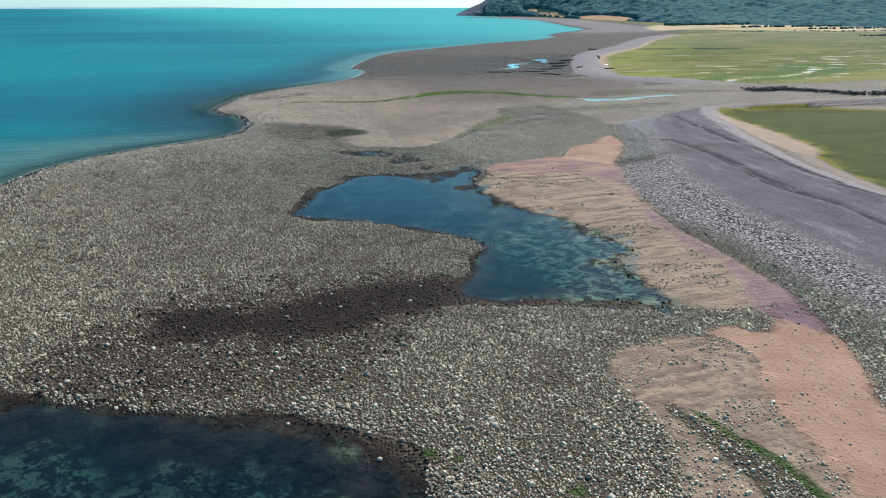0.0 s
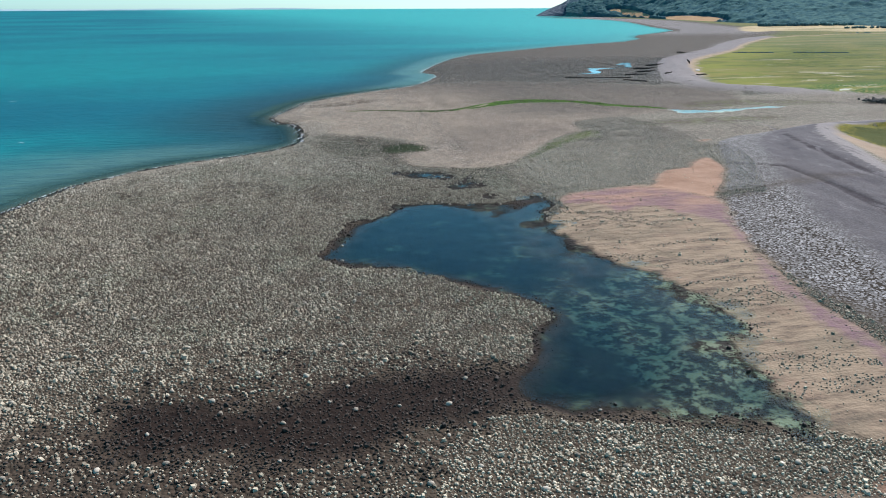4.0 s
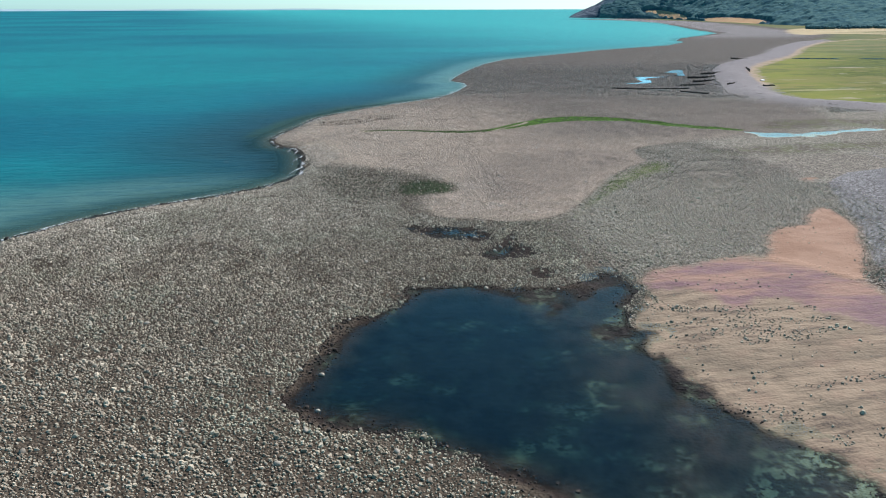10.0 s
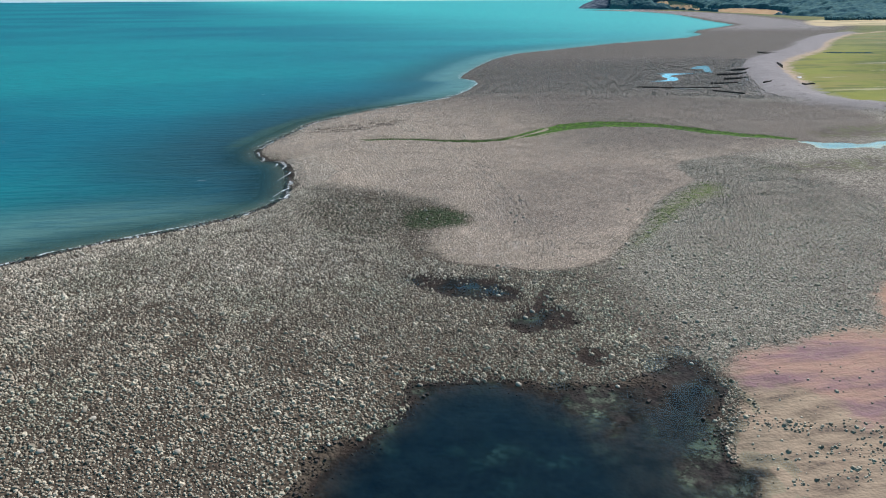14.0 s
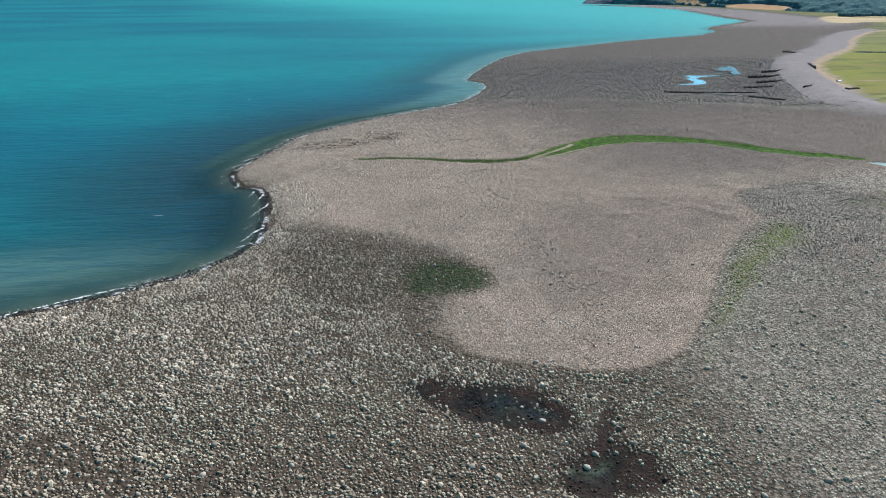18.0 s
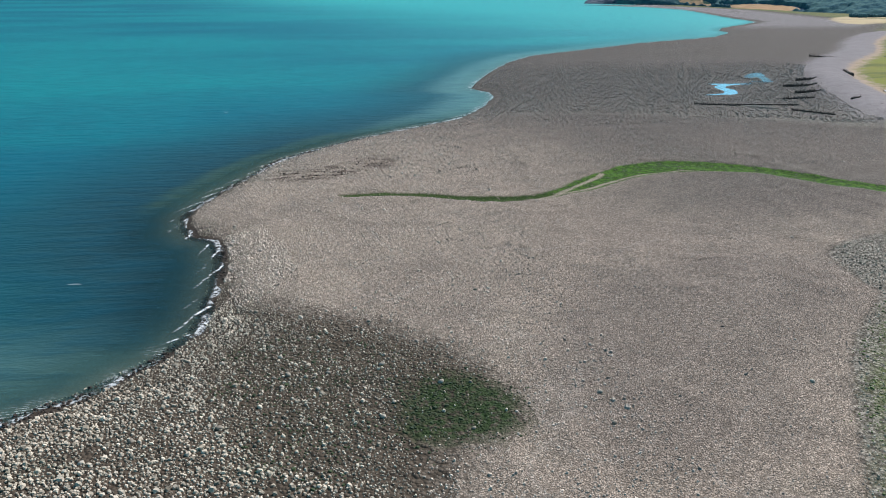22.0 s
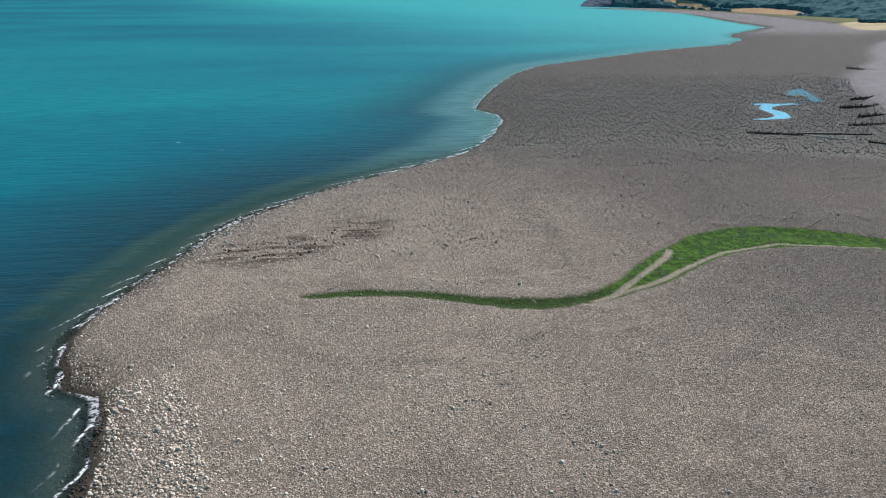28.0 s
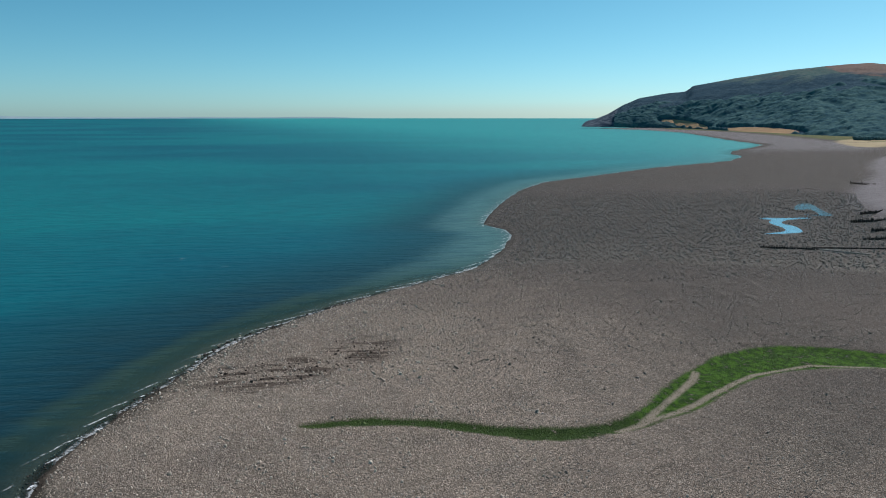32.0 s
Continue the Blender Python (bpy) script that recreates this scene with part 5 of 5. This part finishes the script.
def dinghy(x, y):
    """A small upturned hull."""
    bm = bmesh.new()
    rows = []
    for i in range(9):
        s = i / 8
        w = 0.75 * math.sin(math.pi * min(1, 0.18 + s * 0.80)) ** 0.7
        rows.append([bm.verts.new(((s - 0.5) * 3.2, w * math.cos(j * math.pi / 8), 0.62 * math.sin(j * math.pi / 8) * (0.7 + 0.3 * w))) for j in range(9)])
    for lo, hi in zip(rows, rows[1:]):
        for j in range(8):
            bm.faces.new((lo[j], hi[j], hi[j + 1], lo[j + 1]))
    base = new("dinghy")
    base.matrix_world = pose(x, y, float(sample("h", np.array([x]), np.array([y]))[0]), 0, 0, 20)
    part("hull", bm, plain_material("white_paint", (0.66, 0.66, 0.64), (0.80, 0.80, 0.78), 2.0, 0.4), base)
    part("keel", beam_bm(2.8, 0.07, 0.12), bleached, base).matrix_basis = pose(0, 0, 0.63)
    tagged(base, "small white upturned dinghy on the shingle ridge", "boat")


dinghy(226, 450)


# ---- far woods, hedges and scrub ----
def icosphere(sub):
    bm = bmesh.new()
    bmesh.ops.create_icosphere(bm, subdivisions=sub, radius=1.0)
    bm.verts.ensure_lookup_table()
    co = np.array([v.co[:] for v in bm.verts])
    tri = np.array([[v.index for v in f.verts] for f in bm.faces])
    bm.free()
    return co, tri


def crowns(name, x, y, z, r, material, label, category):
    """Uneven leafy clumps, three lumps to a crown."""
    co, tri = icosphere(1)
    lumps = []
    for j in range(3):
        k = len(x)
        f = 1 + 0.38 * RNG.uniform(-1, 1, (k, len(co)))
        s = r * RNG.uniform(0.5, 0.95, k)
        c = co[None] * f[..., None] * s[:, None, None] * np.array([1, 1, 0.8])
        off = RNG.uniform(-0.6, 0.6, (k, 3)) * r[:, None]
        off[:, 2] = np.abs(off[:, 2]) * 0.35 + r * 0.2
        lumps.append(c + (np.stack([x, y, z], -1) + off)[:, None])
    return joined(name, np.concatenate(lumps), tri, material, label, category, True)


def domes(x, y, step):
    """Height of the nearest rounded crown over a jittered lattice, 0 to 1."""
    i, j = np.floor(x / step), np.floor(y / step)
    best = np.full(x.shape, 9.0)
    tall = np.zeros(x.shape)
    for a in (-1, 0, 1):
        for b in (-1, 0, 1):
            p, r = i + a, j + b
            jx = np.modf(np.abs(np.sin(p * 127.1 + r * 311.7) * 43758.5))[0]
            jy = np.modf(np.abs(np.sin(p * 269.5 + r * 183.3) * 43758.5))[0]
            d = np.hypot(x - (p + jx) * step, y - (r + jy) * step) / step
            tall = np.where(d < best, jx, tall)
            best = np.minimum(best, d)
    return np.sqrt(np.clip(1 - (best / 0.95) ** 2, 0, 1)) * (0.55 + 0.45 * tall)


# foliage green with distance haze mixed into both tones as blue
leaf = plain_material("hazy_foliage", (0.038, 0.085, 0.105), (0.095, 0.168, 0.16), 0.05, 0.95, "noise", 0.6)
WA, WV = np.linspace(21.0, 60.0, 560), np.linspace(0.0, 0.72, 250)
wd, wv = np.meshgrid(WA, WV)
ci, ri = np.interp(wd, DEG, np.arange(len(DEG))), wv * 89


def on_hill(g):
    i, j = np.clip(ci.astype(int), 0, g.shape[1] - 2), np.clip(ri.astype(int), 0, 87)
    fi, fj = ci - i, ri - j
    return (g[j, i] * (1 - fi) + g[j, i + 1] * fi) * (1 - fj) + (g[j + 1, i] * (1 - fi) + g[j + 1, i + 1] * fi) * fj


tx, ty, tz, tf = on_hill(hx), on_hill(hy), on_hill(hz), on_hill(field)
line = np.interp(wd, [21, 24, 30, 40, 60], [30, 60, 92, 105, 110]) + 30 * waves(tx, ty, 130, 31) + 16 * waves(tx, ty, 38, 35)
glade = np.clip(1.6 - 2.0 * (waves(tx, ty, 60, 37) + 0.5 * waves(tx, ty, 22, 38)), 0, 1)
full = np.clip((line - tz) / 9, 0, 1) * np.clip((0.14 + 0.10 * waves(tx, ty, 25, 36) - tf) / 0.14, 0, 1) * np.where(tz > 35, glade, 1.0) * np.clip((tz + 4) / 3, 0, 1)
canopy = tz - 1.5 + full * (4.0 + 4.5 * domes(tx, ty, 12.0) + 2.5 * domes(tx + 40, ty, 6.0))
ok = full > 0
idx = np.arange(tx.size).reshape(tx.shape)
quads = np.stack([idx[:-1, :-1], idx[1:, :-1], idx[1:, 1:], idx[:-1, 1:]], -1).reshape(-1, 4)
quads = quads[ok.ravel()[quads].any(1)]
used, quads = np.unique(quads, return_inverse=True)
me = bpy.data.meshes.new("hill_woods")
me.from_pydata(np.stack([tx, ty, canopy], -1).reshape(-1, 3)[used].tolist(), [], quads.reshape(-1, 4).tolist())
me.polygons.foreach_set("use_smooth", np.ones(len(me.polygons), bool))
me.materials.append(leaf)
tagged(new("hill_woods", me), "dense woods on the far hillside, their green tinted blue for haze", "woods", kind="stuff")
hxs, hys, hrs = [], [], []
# the two 0.7 m rows stand for low dark banks, built from hedge clumps
HEDGES_AND_BANKS = [((800, 1260), (1500, 1330), 420, 4.5), ((690, 920), (1100, 880), 90, 1.6), ((860, 1120), (1400, 1120), 160, 2.6), ((760, 760), (1250, 800), 160, 2.0),
          ((820, 720), (1100, 700), 260, 3.6), ((340, 596), (371, 587), 150, 0.7), ((388, 585), (428, 572), 220, 0.7), ((900, 1010), (1500, 1000), 150, 2.2), ((1000, 940), (1500, 900), 160, 3.0)]
for a, b, count, r in HEDGES_AND_BANKS:
    s = np.sort(RNG.uniform(0, 1, count))
    hxs.append(a[0] + (b[0] - a[0]) * s + RNG.normal(0, r, count))
    hys.append(a[1] + (b[1] - a[1]) * s + RNG.normal(0, r * 2, count))
    hrs.append(r * RNG.uniform(0.6, 1.25, count))
hxs, hys, hrs = np.concatenate(hxs), np.concatenate(hys), np.concatenate(hrs)
crowns("hedgerows", hxs, hys, np.full(len(hxs), 0.8), hrs, leaf, "dark hedgerows, trees and low banks between the far fields", "hedge")
# stone bank along the creek mouth
s = RNG.uniform(0, 1, 900)
wx = np.interp(s, [0, 0.3, 0.55, 1], [222, 243, 258, 320]) + RNG.normal(0, 1.2, 900)
wy = np.interp(s, [0, 0.3, 0.55, 1], [303, 302, 278, 258]) + RNG.normal(0, 2.6, 900)
rock = plain_material("dark_rock", (0.02, 0.02, 0.02), (0.12, 0.115, 0.10), 2.0, 0.85, "island", 0.05)
joined("rock_bank", stone_points(wx, wy, np.full(900, 0.7), RNG.uniform(0.3, 0.9, 900), 0.9), STONE_TRIS, rock, "bank of dark rocks beside the creek mouth", "rocks")
# the other shore of the channel, low on the horizon; its pale blue is painted haze
a = np.radians(np.linspace(-40, 3, 90))
ridge_h = 14 + np.clip(5 * np.sin(np.linspace(0, 9, 90)) + 6 * waves(np.arange(90.0), np.zeros(90), 9, 41), -6, 12) + np.interp(np.degrees(a), [-40, -24, -10, 3], [16, 13, 5, 0])
top = [(4780 * math.sin(t), 4780 * math.cos(t), h) for t, h in zip(a, ridge_h)]
back = [(4850 * math.sin(t), 4850 * math.cos(t), -5) for t in a]
front = [(4720 * math.sin(t), 4720 * math.cos(t), -5) for t in a]
me = bpy.data.meshes.new("backdrop")
me.from_pydata(front + top + back, [], [(i + o, i + 1 + o, i + 91 + o, i + 90 + o) for o in (0, 90) for i in range(89)])
me.materials.append(plain_material("hazy_shore", (0.30, 0.42, 0.46), (0.36, 0.47, 0.50), 0.01, 0.95))
tagged(new("backdrop", me), "far shore along the horizon, haze painted in as pale blue", "far shore", kind="structure")
